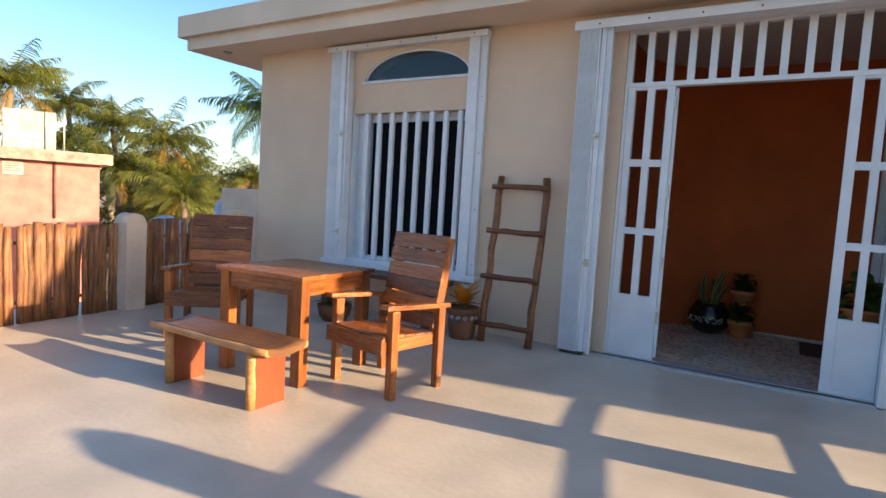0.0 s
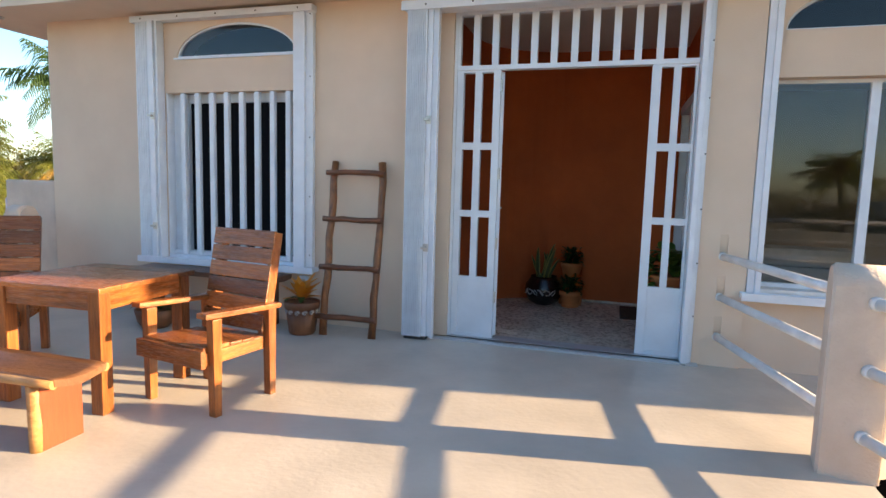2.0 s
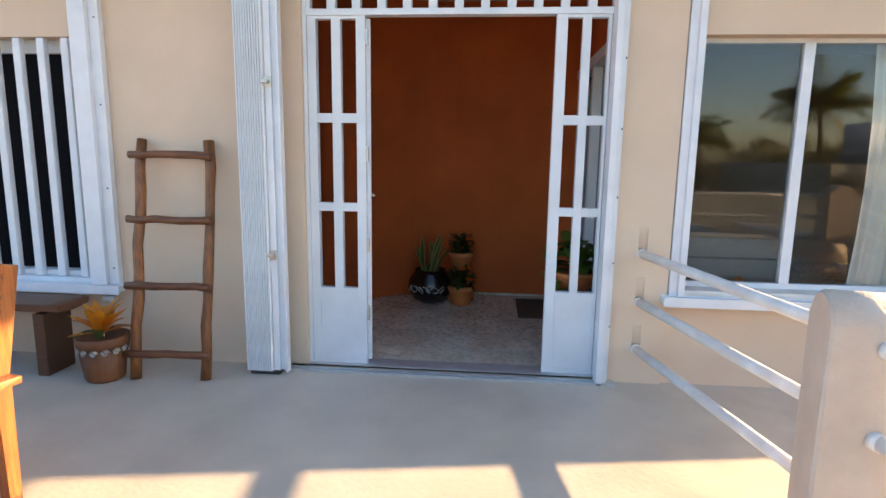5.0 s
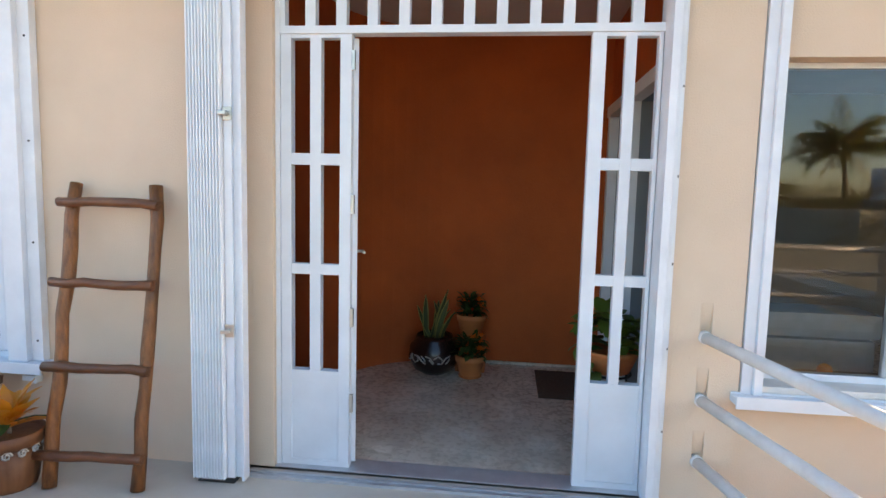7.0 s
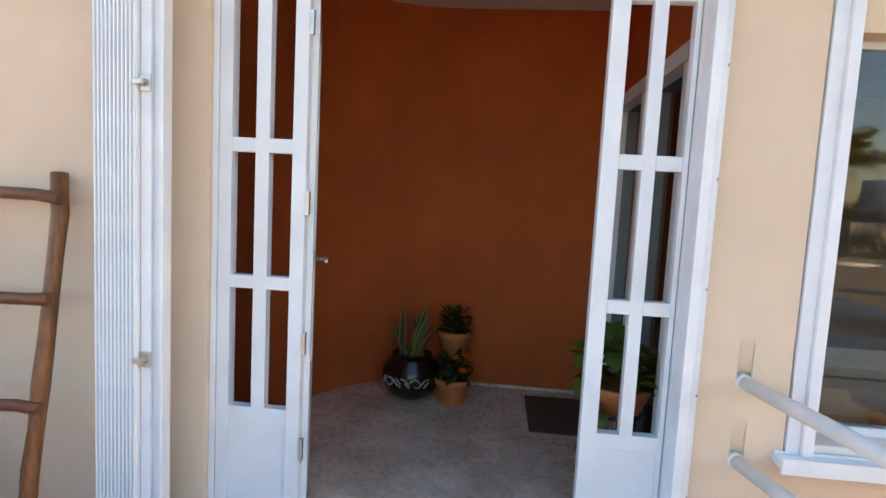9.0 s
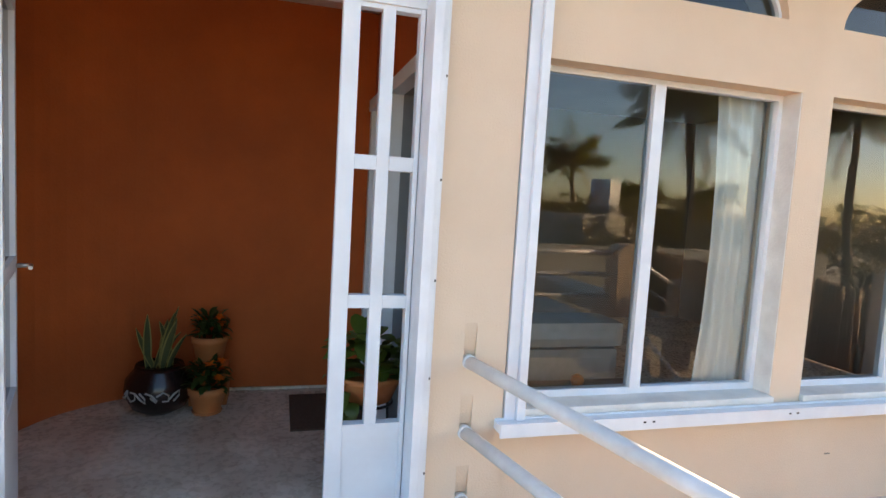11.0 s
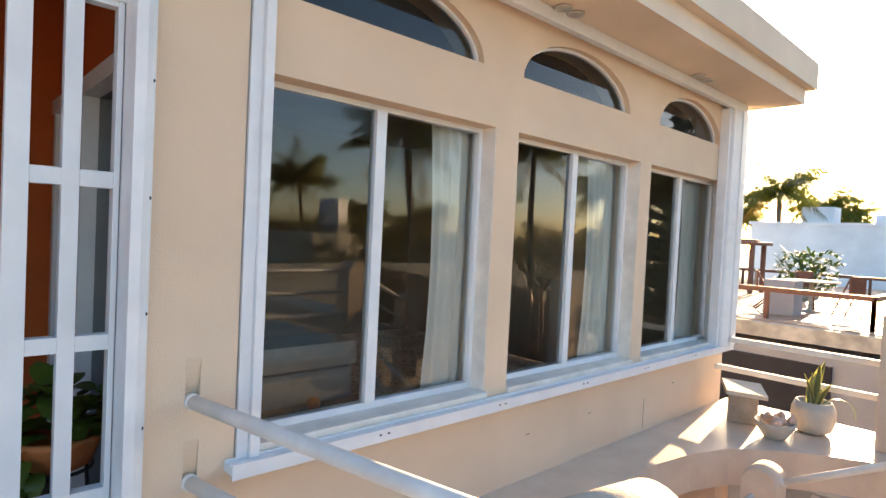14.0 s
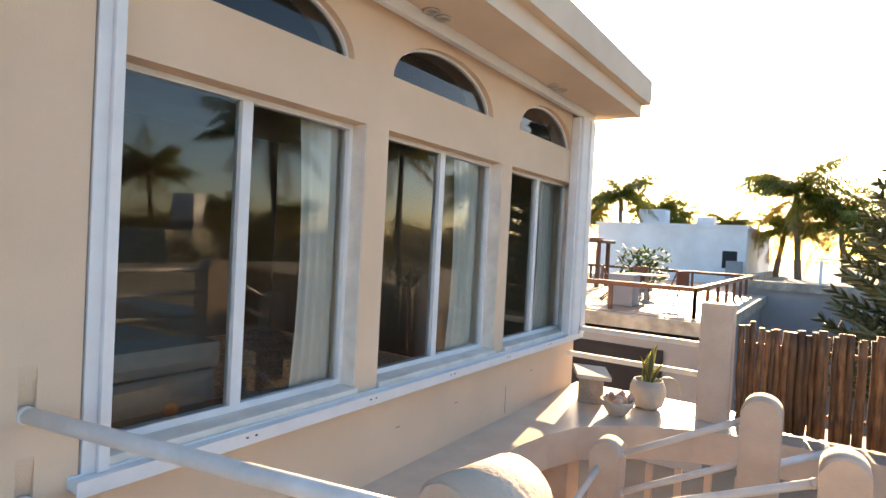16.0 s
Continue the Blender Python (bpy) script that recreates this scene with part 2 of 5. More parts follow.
STEELGREY = material("brushed_latch", (0.62, 0.60, 0.55), (0.5, 0.48, 0.44), 20, 0.35, 0.1, 60, metal=0.8)
MATM = material("brown_door_mat", (0.14, 0.08, 0.05), (0.09, 0.05, 0.032), 40, 0.95, 1.0, 250)
BLACKIRON = material("black_iron", (0.02, 0.02, 0.02), (0.03, 0.028, 0.026), 20, 0.5, 0.2, 60)
BLUEROOF = material("pale_blue_tank", (0.36, 0.45, 0.55), (0.3, 0.38, 0.47), 3, 0.7, 0.2, 20)


# ---- mesh helpers ----
def box(bm, x0, x1, y0, y1, z0, z1, bevel=0.0, m=None):
    vs = [bm.verts.new((x, y, z)) for x in (x0, x1) for y in (y0, y1) for z in (z0, z1)]
    fs = [bm.faces.new([vs[i] for i in q]) for q in ((0, 1, 3, 2), (4, 6, 7, 5), (0, 4, 5, 1), (2, 3, 7, 6), (0, 2, 6, 4), (1, 5, 7, 3))]
    if bevel:
        es = list({e for f in fs for e in f.edges})
        r = bmesh.ops.bevel(bm, geom=es, offset=bevel, segments=2, profile=0.7, affect="EDGES")
        vs = list({v for f in r["faces"] for v in f.verts} | {v for v in vs if v.is_valid})
    if m is not None:
        for v in vs:
            v.co = m @ v.co
    return vs


def tube(bm, pts, radii, seg=10, cap=True, wob=0.0, rng=None):
    """A round bar through pts, with a radius at each."""
    pts = [Vector(p) for p in pts]
    rings = []
    for i, p in enumerate(pts):
        d = (pts[min(i + 1, len(pts) - 1)] - pts[max(i - 1, 0)]).normalized()
        u = d.cross(Vector((0, 0, 1)) if abs(d.z) < 0.9 else Vector((1, 0, 0))).normalized()
        w = d.cross(u)
        r = radii[i] if isinstance(radii, (list, tuple)) else radii
        ring = []
        for k in range(seg):
            a = 2 * math.pi * k / seg
            rr = r * (1 + (rng.uniform(-wob, wob) if rng else 0))
            ring.append(bm.verts.new(p + (u * math.cos(a) + w * math.sin(a)) * rr))
        rings.append(ring)
    for a, b in zip(rings, rings[1:]):
        for k in range(seg):
            bm.faces.new((a[k], a[(k + 1) % seg], b[(k + 1) % seg], b[k])).smooth = True
    if cap:
        bm.faces.new(rings[0][::-1])
        bm.faces.new(rings[-1])


def lathe(bm, prof, seg=28, cx=0.0, cy=0.0, wob=None):
    """A turned shape from (radius, z) pairs."""
    rings = []
    for r, z in prof:
        rings.append([bm.verts.new((cx + (r * (wob(k / seg) if wob else 1)) * math.cos(2 * math.pi * k / seg), cy + (r * (wob(k / seg) if wob else 1)) * math.sin(2 * math.pi * k / seg), z)) for k in range(seg)])
    for a, b in zip(rings, rings[1:]):
        for k in range(seg):
            bm.faces.new((a[k], a[(k + 1) % seg], b[(k + 1) % seg], b[k])).smooth = True
    bm.faces.new(rings[0][::-1])
    bm.faces.new(rings[-1])


def prism(bm, outline, z0, z1):
    """A flat outline (x, y) raised from z0 to z1."""
    lo = [bm.verts.new((x, y, z0)) for x, y in outline]
    hi = [bm.verts.new((x, y, z1)) for x, y in outline]
    bm.faces.new(lo[::-1])
    bm.faces.new(hi)
    for i in range(len(lo)):
        j = (i + 1) % len(lo)
        bm.faces.new((lo[i], lo[j], hi[j], hi[i]))
    return lo + hi


def done(name, bm, mat, normals=True):
    if normals:
        bmesh.ops.recalc_face_normals(bm, faces=bm.faces)
    me = bpy.data.meshes.new(name)
    bm.to_mesh(me)
    bm.free()
    me.materials.append(mat)
    return me


def part(name, bm, mat, parent, label="", at=None, normals=True):
    ob = new(name, bm if isinstance(bm, bpy.types.Mesh) else done(name, bm, mat, normals))
    ob.parent = parent
    if at is not None:
        ob.matrix_local = at
    if label:
        ob["label"] = label
    return ob


def thing(name, label, category, at=None, group="", kind=""):
    ob = new(name)
    ob.empty_display_size = 0.1
    ob.matrix_world = at or pose(0, 0, 0)
    return tagged(ob, label, category, group, kind)


def solid(name, bm, mat, label, category="", kind="", group="", at=None, normals=True):
    ob = new(name, done(name, bm, mat, normals))
    if at is not None:
        ob.matrix_world = at
    return tagged(ob, label, category, group, kind)


def B(*boxes, bevel=0.0):
    bm = bmesh.new()
    for b in boxes:
        box(bm, *b, bevel=bevel)
    return bm


def sheet(*corners):
    """A single sheet of glass through four corners; it faces the side from which they run counter-clockwise."""
    bm = bmesh.new()
    bm.faces.new([bm.verts.new(p) for p in corners])
    return bm


def T(*tubes, seg=10):
    bm = bmesh.new()
    for p, r in tubes:
        tube(bm, p, r, seg)
    return bm


# ---- setting: floors, walls, roof ----
SILL, HEAD, SPRING, ARCH, SOFF = 0.495, 2.0, 2.307, 0.282, 2.70
TRK = 0.545                         # top of the shutter track under the living room windows
WEST, EAST = -4.16, 6.74
structure = "structure"
W1 = (-2.765, -1.405)
W2, W3, W4 = (2.14, 3.52), (3.70, 5.06), (5.21, 6.57)
DOOR = (-0.026, 1.785)


def wall_with_openings(bm, x0, x1, y0, y1, top, spans):
    """spans: (xa, xb, [solid z ranges], arch or None); arch = (xa, xb, spring, rise, z of the fill above)."""
    x = x0
    for xa, xb, ranges, arch in spans:
        if xa > x:
            box(bm, x, xa, y0, y1, 0, top)
        for za, zb in ranges:
            box(bm, xa, xb, y0, y1, za, zb)
        if arch:
            aa, ab, spring, rise = arch
            box(bm, xa, aa, y0, y1, spring, top)
            box(bm, ab, xb, y0, y1, spring, top)
            n = 24
            for i in range(n):
                u0, u1 = math.pi * (1 - i / n), math.pi * (1 - (i + 1) / n)
                c, h = (aa + ab) / 2, (ab - aa) / 2
                p0, p1 = (c + h * math.cos(u0), spring + rise * math.sin(u0)), (c + h * math.cos(u1), spring + rise * math.sin(u1))
                vs = [bm.verts.new((px, yy, pz)) for yy in (y0, y1) for px, pz in (p0, p1, (p1[0], top), (p0[0], top))]
                for q in ((0, 1, 2, 3), (4, 7, 6, 5), (0, 4, 5, 1), (2, 6, 7, 3)):
                    bm.faces.new([vs[k] for k in q])
        x = xb
    if x < x1:
        box(bm, x, x1, y0, y1, 0, top)


A1 = (-2.63, -1.405, SPRING, ARCH)
A2, A3, A4 = (2.25, 3.395, SPRING, ARCH), (3.715, 4.868, SPRING, ARCH), (5.30, 6.40, SPRING, ARCH)
bm = bmesh.new()
wall_with_openings(bm, WEST, EAST, 0.0, 0.2, SOFF, [
    (W1[0], W1[1], [(0, SILL), (HEAD, SPRING)], A1),
    (DOOR[0], DOOR[1], [(2.60, SOFF)], None),
    (W2[0], W2[1], [(0, TRK), (HEAD, SPRING)], A2),
    (W3[0], W3[1], [(0, TRK), (HEAD, SPRING)], A3),
    (W4[0], W4[1], [(0, TRK), (HEAD, SPRING)], A4)])
wall_front = solid("wall_south", bm, STUCCO, "peach stucco house front with arched and square openings", "wall", structure)
solid("wall_west", B((WEST, WEST + 0.2, 0.2, 6.0, -3.0, SOFF)), STUCCO, "peach stucco side wall of the house", "wall", structure)
solid("wall_east", B((EAST - 0.2, EAST, 0.2, 6.0, -3.0, SOFF)), STUCCO, "peach stucco end wall of the house", "wall", structure)
solid("wall_north", B((WEST + 0.2, EAST - 0.2, 5.8, 6.0, -3.0, SOFF)), STUCCO, "plain back wall of the house", "wall", structure)
solid("wall_lower", B((WEST, EAST, 0.0, 0.2, -3.0, -0.02)), STUCCO, "peach stucco wall of the lower storey", "wall", structure)
# pilaster between the door and the windows, shallow patch recesses above the rail ends
pil = thing("pilaster", "peach plaster pilaster with patched rail sockets", "pilaster", kind=structure)
bm = bmesh.new()
px, pz = (1.82, 1.953, 2.004, 2.134), (0.0, 0.235, 0.36, 0.51, 0.651, 0.80, 0.942, SOFF)
for i in range(3):
    for k in range(7):
        vs = box(bm, px[i], px[i + 1], -0.03, -0.001, pz[k], pz[k + 1])
        if i == 1 and k in (1, 3, 5):
            for v in vs:
                if v.co.y < -0.02 and v.co.z < pz[k] + 0.01:
                    v.co.y = -0.004
bmesh.ops.remove_doubles(bm, verts=bm.verts, dist=0.0005)
part("plaster_face", bm, STUCCO, pil)

# roof slab with a stepped edge
roof = thing("roof", "cream concrete roof slab with a stepped overhanging edge", "roof", kind=structure)
part("slab", B((-4.86, 6.95, -0.48, 6.6, SOFF, 2.92)), SOFFIT, roof)
part("edge_band", B((-4.94, 7.03, -0.55, 6.7, 2.83, 3.06)), SOFFIT, roof, "projecting upper band of the roof edge")
part("edge_fillet", B((2.14, EAST + 0.02, -0.05, -0.001, SOFF - 0.045, SOFF - 0.002)), WHITE, roof)

# terrace and ledge; the stair well is left open
terr = thing("floor_terrace", "smooth grey-beige painted concrete terrace floor", "floor", kind=structure)
curve = [(2.36, -3.4), (2.36, -1.42), (2.42, -1.18), (2.62, -0.98), (2.95, -0.78), (3.4, -0.58), (3.9, -0.45), (4.4, -0.38), (4.8, -0.38), (5.17, -0.44), (5.5, -0.56), (5.74, -0.78), (5.94, -1.03), (6.08, -1.28), (6.17, -1.6), (6.20, -2.0), (6.20, -9.0)]
bm = bmesh.new()
prism(bm, [(-4.5, -9.0), (2.36, -9.0), *curve[:3], (2.3, 0.0), (-4.5, 0.0)], -0.26, 0.0)
part("slab", bm, FLOOR, terr)
bm = bmesh.new()
prism(bm, [(2.3, 0.0), *curve[2:], (6.9, -9.0), (6.9, 0.0)], -0.26, 0.0)
ledge = solid("ledge", bm, LEDGE, "pale peach concrete ledge with a curved edge along the house", "ledge", structure)
solid("ground", B((-900, 900, -900, 900, -3.2, -3.0)), SAND, "sandy open ground reaching to the horizon", "ground", structure)
solid("yard", B((2.4, 9.5, -9.0, -0.02, -2.99, -2.96)), GRAVEL, "leaf-littered lower yard beneath the terrace", "ground", structure)

# vestibule: terracotta walls with a rounded corner, stone floor
arc = [(0.75 - 0.90 * math.cos(a), 1.18 + 0.82 * math.sin(a)) for a in [math.pi / 2 * i / 14 for i in range(15)]]
inner = [(-0.17, 0.2), *arc, (1.95, 1.98)]
outer = [(1.95, 2.16), (0.3, 2.16), (-0.3, 1.75), (-0.3, 0.2)]
bm = bmesh.new()
prism(bm, inner + outer, 0.0, 2.68)
for f in bm.faces:
    if abs(f.normal.z) < 0.3:
        f.smooth = False
solid("wall_vestibule", bm, TERRA, "terracotta painted vestibule wall with a rounded corner", "wall", structure)
solid("wall_vestibule_right", B((1.86, 1.98, 0.2, 0.42, 0, 2.68), (1.86, 1.98, 0.42, 1.95, 2.08, 2.68), (1.86, 1.98, 1.95, 2.04, 0, 2.68)), TERRA, "terracotta painted vestibule side wall", "wall", structure)
solid("floor_vestibule", B((-0.3, 1.98, 0.0, 2.16, -0.06, 0.012)), MARBLE, "mottled beige stone vestibule floor", "floor", structure)
solid("ceiling_vestibule", B((-0.3, 1.98, 0.2, 2.16, 2.68, 2.698)), CEIL, "pale plaster vestibule ceiling", "ceiling", structure)
solid("skirting", B((0.76, 1.85, 1.979, 1.996, 0.012, 0.03)), MARBLE, "thin stone skirting line", "skirting", structure)
# living room and bedroom behind the windows
solid("floor_living", B((1.98, EAST - 0.2, 0.2, 5.8, -0.06, 0.0)), MARBLE, "stone living room floor", "floor", structure)
solid("ceiling_living", B((1.98, EAST - 0.2, 0.2, 5.8, 2.62, 2.69)), CEIL, "plain living room ceiling", "ceiling", structure)
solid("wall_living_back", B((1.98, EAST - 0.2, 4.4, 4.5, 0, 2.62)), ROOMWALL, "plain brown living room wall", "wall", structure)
# bedroom surfaces hold the unlit room's darkness in their near-black colour
solid("wall_bedroom", B((WEST + 0.2, -0.3, 0.9, 1.0, 0, 2.69)), DARK, "bedroom wall behind the window, coloured near black for the unlit room", "wall", structure)
solid("ceiling_bedroom", B((WEST + 0.2, -0.3, 0.2, 0.9, 2.64, 2.69)), DARK, "bedroom ceiling coloured near black for the unlit room", "ceiling", structure)
solid("wall_bedroom_right", B((-0.42, -0.31, 0.2, 0.9, 0, 2.64)), DARK, "bedroom side wall coloured near black for the unlit room", "wall", structure)


# ---- door, its grille and shutters ----
def fluted_stack(parent, x0, x1, y0, y1, z0, z1, n):
    """Accordion shutter blades folded together."""
    w = (x1 - x0) / n
    me = None
    for i in range(n):
        bm = bmesh.new()
        vs = prism(bm, [(0, y1), (0, y0 + 0.010), (w * 0.24, y0), (w * 0.60, y0), (w * 0.84, y0 + 0.010), (w * 0.84, y1)], z0, z1)
        if me is None:
            me = done("blade", bm, WHITE)
        else:
            bm.free()
        part("blade", me, WHITE, parent, at=pose(x0 + i * w, 0, 0))


def shutter_latch(parent, x, y, z):
    bm = bmesh.new()
    box(bm, x - 0.022, x + 0.022, y - 0.008, y, z - 0.03, z + 0.03, 0.004)
    tube(bm, [(x, y - 0.008, z), (x, y - 0.03, z)], 0.012, 10)
    box(bm, x - 0.03, x + 0.008, y - 0.036, y - 0.028, z - 0.009, z + 0.009, 0.003)
    part("latch", bm, STEELGREY, parent, "small bare-metal latch")


def screws(parent, x, y, zs):
    for z in zs:
        bm = bmesh.new()
        lathe(bm, [(0.006, 0), (0.005, 0.003), (0.002, 0.004)], 8)
        part("screw", bm, BLACKIRON, parent, at=pose(x, y, z, 90, 0, 0))


stack = thing("accordion_shutter", "folded white aluminium accordion shutter beside the doorway", "shutter", pose(0, 0, 0))
fluted_stack(stack, -0.342, -0.180, -0.20, -0.13, 0.03, 2.545, 11)
for q in ((-0.180, -0.142, -0.175, -0.12, 0.03, 2.545), (-0.142, -0.112, -0.16, -0.125, 0.03, 2.545), (-0.108, -0.094, -0.18, -0.125, 0.02, 2.545)):
    part("end_post", B(q, bevel=0.004), WHITE, stack)
part("bottom_shoe", B((-0.33, -0.15, -0.17, -0.06, 0.0, 0.03)), BLACKIRON, stack)
for z in (0.74, 1.722):
    shutter_latch(stack, -0.16, -0.175, z)
track = thing("shutter_track", "white aluminium shutter track around the doorway", "track", kind=structure)
part("top_track", B((-0.39, 1.83, -0.20, -0.002, 2.548, 2.60), (-0.39, 1.83, -0.205, -0.19, 2.53, 2.592), bevel=0.003), WHITE, track)
part("floor_track", B((-0.2, 1.86, -0.10, -0.085, 0.0, 0.014), (-0.2, 1.86, -0.06, -0.045, 0.0, 0.014), (-0.2, 1.86, -0.085, -0.06, 0.0, 0.006), bevel=0.001), TRACK, track)
for q in ((1.745, 1.7799, -0.10, 0.03, 0.0, 2.545), (1.78, 1.8049, -0.075, -0.001, 0.0, 2.545), (1.805, 1.819, -0.05, -0.001, 0.0, 2.545)):
    part("wall_channel", B(q, bevel=0.003), WHITE, track)
screws(track, 1.812, -0.05, [0.35 + 0.38 * i for i in range(6)])

for k in range(6):
    part("screw", B((-0.2 + 0.36 * k, -0.188 + 0.36 * k, -0.2085, -0.2045, 2.556, 2.568)), BLACKIRON, track)

door = thing("door_1", "white painted metal door with barred transom standing open", "door", kind=structure)
part("frame_head", B((-0.0015, 1.7745, 0.03, 0.10, 2.535, 2.60), bevel=0.003), DOORWHITE, door)
part("transom_rail", B((-0.0015, 1.7465, 0.03, 0.10, 2.12, 2.156), bevel=0.003), DOORWHITE, door)
part("threshold", B((-0.02, 1.78, 0.0, 0.14, 0.0, 0.016), bevel=0.002), TRACK, door)
n = 12
for i in range(n + 1):
    x = -0.005 + 0.1487 * i
    part("transom_bar", B((x - 0.025, x + 0.025, 0.04, 0.09, 2.156, 2.535), bevel=0.003), DOORWHITE, door)


def side_panel(x0, w, name, label, stops, kick):
    """A narrow fixed leaf: three rows of two openings above a plain kick panel with a scored edge."""
    p = part(name, B((x0, x0 + w, 0.04, 0.085, 0.015, 0.045), bevel=0.002), DOORWHITE, door, label)
    c = [x0 + s for s in (0.0, *stops, w)]
    for a, b in ((0, 1), (4, 5)):
        part("stile", B((c[a], c[b], 0.036, 0.09, 0.045, 2.12), bevel=0.003), DOORWHITE, p)
    part("mullion", B((c[2], c[3], 0.04, 0.086, kick, 2.12), bevel=0.002), DOORWHITE, p)
    part("kick_panel", B((c[1], c[4], 0.045, 0.08, 0.045, kick - 0.06), (c[1], c[4], 0.0395, 0.086, kick - 0.06, kick), bevel=0.002), DOORWHITE, p)
    for z0, z1 in ((0.985, 1.036), (1.514, 1.568), (2.102, 2.12)):
        for a, b in ((1, 2), (3, 4)):
            part("rail", B((c[a], c[b], 0.04, 0.086, z0, z1), bevel=0.002), DOORWHITE, p)
    return p


side_panel(0.0, 0.345, "fixed_leaf", "white leaf with six narrow openings", (0.051, 0.143, 0.197, 0.290), 0.505)
side_panel(1.438, 0.305, "fixed_leaf", "white leaf with six narrow openings", (0.062, 0.145, 0.193, 0.287), 0.525)
part("frame_post", B((-0.025, -0.002, 0.03, 0.11, 0.016, 2.60), bevel=0.002), DOORWHITE, door)
part("frame_post", B((1.7465, 1.7745, 0.032, 0.11, 0.016, 2.535), bevel=0.002), DOORWHITE, door)
# the folding leaf, swung inwards
leaf = part("swing_leaf", B((0, 0.55, 0, 0.04, 0, 0.52), (0, 0.06, 0, 0.04, 0.52, 2.08), (0.49, 0.55, 0, 0.04, 0.52, 2.08), (0.06, 0.49, 0, 0.04, 2.02, 2.08), (0.06, 0.49, 0, 0.04, 1.0, 1.06), bevel=0.003), DOORWHITE, door, "white leaf swung inwards", at=pose(0.367, 0.085, 0.03, 0, 0, 107))
part("pane", sheet((0.06, 0.02, 0.52), (0.49, 0.02, 0.52), (0.49, 0.02, 2.02), (0.06, 0.02, 2.02)), GLASS2, leaf, normals=False).visible_shadow = False
part("door_handle", T(([(0.50, 0, 1.02), (0.50, -0.05, 1.02)], 0.009), ([(0.50, -0.05, 1.02), (0.42, -0.052, 1.02)], 0.008)), STEELGREY, leaf)
for z in (0.35, 0.78, 1.33, 2.0):
    part("hinge", B((0.347, 0.362, 0.03, 0.05, z - 0.045, z + 0.045), bevel=0.002), STEELGREY, door)

# white-framed inner doorway on the right of the vestibule
idoor = thing("door_2", "white-framed glass inner doorway of the vestibule", "door", kind=structure)
for y in (0.43, 1.15, 1.88):
    part("frame_post", B((1.83, 1.99, y, y + 0.07, 0.012, 2.0), bevel=0.004), DOORWHITE, idoor)
part("frame_head", B((1.82, 1.99, 0.42, 1.95, 2.0, 2.078), bevel=0.004), DOORWHITE, idoor)
for y0, y1 in ((0.5, 1.15), (1.22, 1.88)):
    part("pane", sheet((1.90, y1, 0.012), (1.90, y0, 0.012), (1.90, y0, 2.0), (1.90, y1, 2.0)), GLASS2, idoor, normals=False).visible_shadow = False


# ---- windows ----
def arch_glass(a, y):
    bm = bmesh.new()
    c, h = (a[0] + a[1]) / 2, (a[1] - a[0]) / 2
    pts = [(c + h * math.cos(math.pi * i / 24), a[2] + a[3] * math.sin(math.pi * i / 24)) for i in range(25)]
    bm.faces.new([bm.verts.new((x, y, z)) for x, z in pts[::-1]])
    bm.normal_update()
    if list(bm.faces)[0].normal.y > 0:
        bmesh.ops.reverse_faces(bm, faces=list(bm.faces))
    return bm



def arch_trim(a, y0, y1, t):
    """A thin bead along the arch and its foot."""
    bm = bmesh.new()
    c, h = (a[0] + a[1]) / 2, (a[1] - a[0]) / 2
    prev = None
    for i in range(25):
        u = math.pi * i / 24
        ring = [bm.verts.new((c + (h + d) * math.cos(u), y, a[2] + (a[3] + d) * math.sin(u))) for d, y in ((-t, y0), (0, y0), (0, y1), (-t, y1))]
        if prev:
            for k in range(4):
                bm.faces.new((prev[k], prev[(k + 1) % 4], ring[(k + 1) % 4], ring[k]))
        prev = ring
    box(bm, a[0], a[1], y0, y1, a[2] - 0.001, a[2] + t)
    return bm


def arch_window(name, a, deep=0.04):
    w = thing(name, "arched fanlight of tinted glass in a deep plaster reveal", "window", kind=structure)
    part("bead", arch_trim(a, deep, deep + 0.035, 0.016), WHITE, w)
    part("pane", arch_glass(a, deep + 0.02), FANGLASS, w, normals=False).visible_shadow = False
    # added sheet: its near-black colour replaces the dim room behind the fanlight
    part("backing", B((a[0] - 0.05, a[1] + 0.05, 0.205, 0.215, a[2] - 0.05, a[2] + a[3] + 0.05)), DARK, w, "near-black sheet standing in for the dim room behind the glass")


arch_window("window_1", A1, 0.012)
part("foot_lip", B((A1[0] - 0.03, A1[1], -0.014, 0.06, SPRING - 0.016, SPRING + 0.002), bevel=0.003), WHITE, bpy.data.objects["window_1"])
for k, a in enumerate((A2, A3, A4)):
    arch_window("window_%d" % (k + 2), a)

# barred window
wb = thing("window_5", "white-barred window with black insect screen", "window", kind=structure)
part("window_frame", B((W1[0], W1[0] + 0.17, 0.09, 0.15, SILL, HEAD), (W1[1] - 0.05, W1[1], 0.10, 0.15, SILL, HEAD), (W1[0] + 0.17, W1[1] - 0.05, 0.10, 0.15, SILL, SILL + 0.06), (W1[0] + 0.17, W1[1] - 0.05, 0.10, 0.15, 1.92, HEAD), bevel=0.004), WHITE, wb)
part("side_lining", B((W1[0] + 0.002, W1[0] + 0.012, 0.002, 0.10, SILL, 1.999)), WHITE, wb)
part("window_sill", B((W1[0], W1[1], -0.002, 0.10, SILL - 0.004, SILL + 0.025), bevel=0.004), WHITE, wb)
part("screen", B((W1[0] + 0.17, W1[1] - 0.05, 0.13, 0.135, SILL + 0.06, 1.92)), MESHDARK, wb)
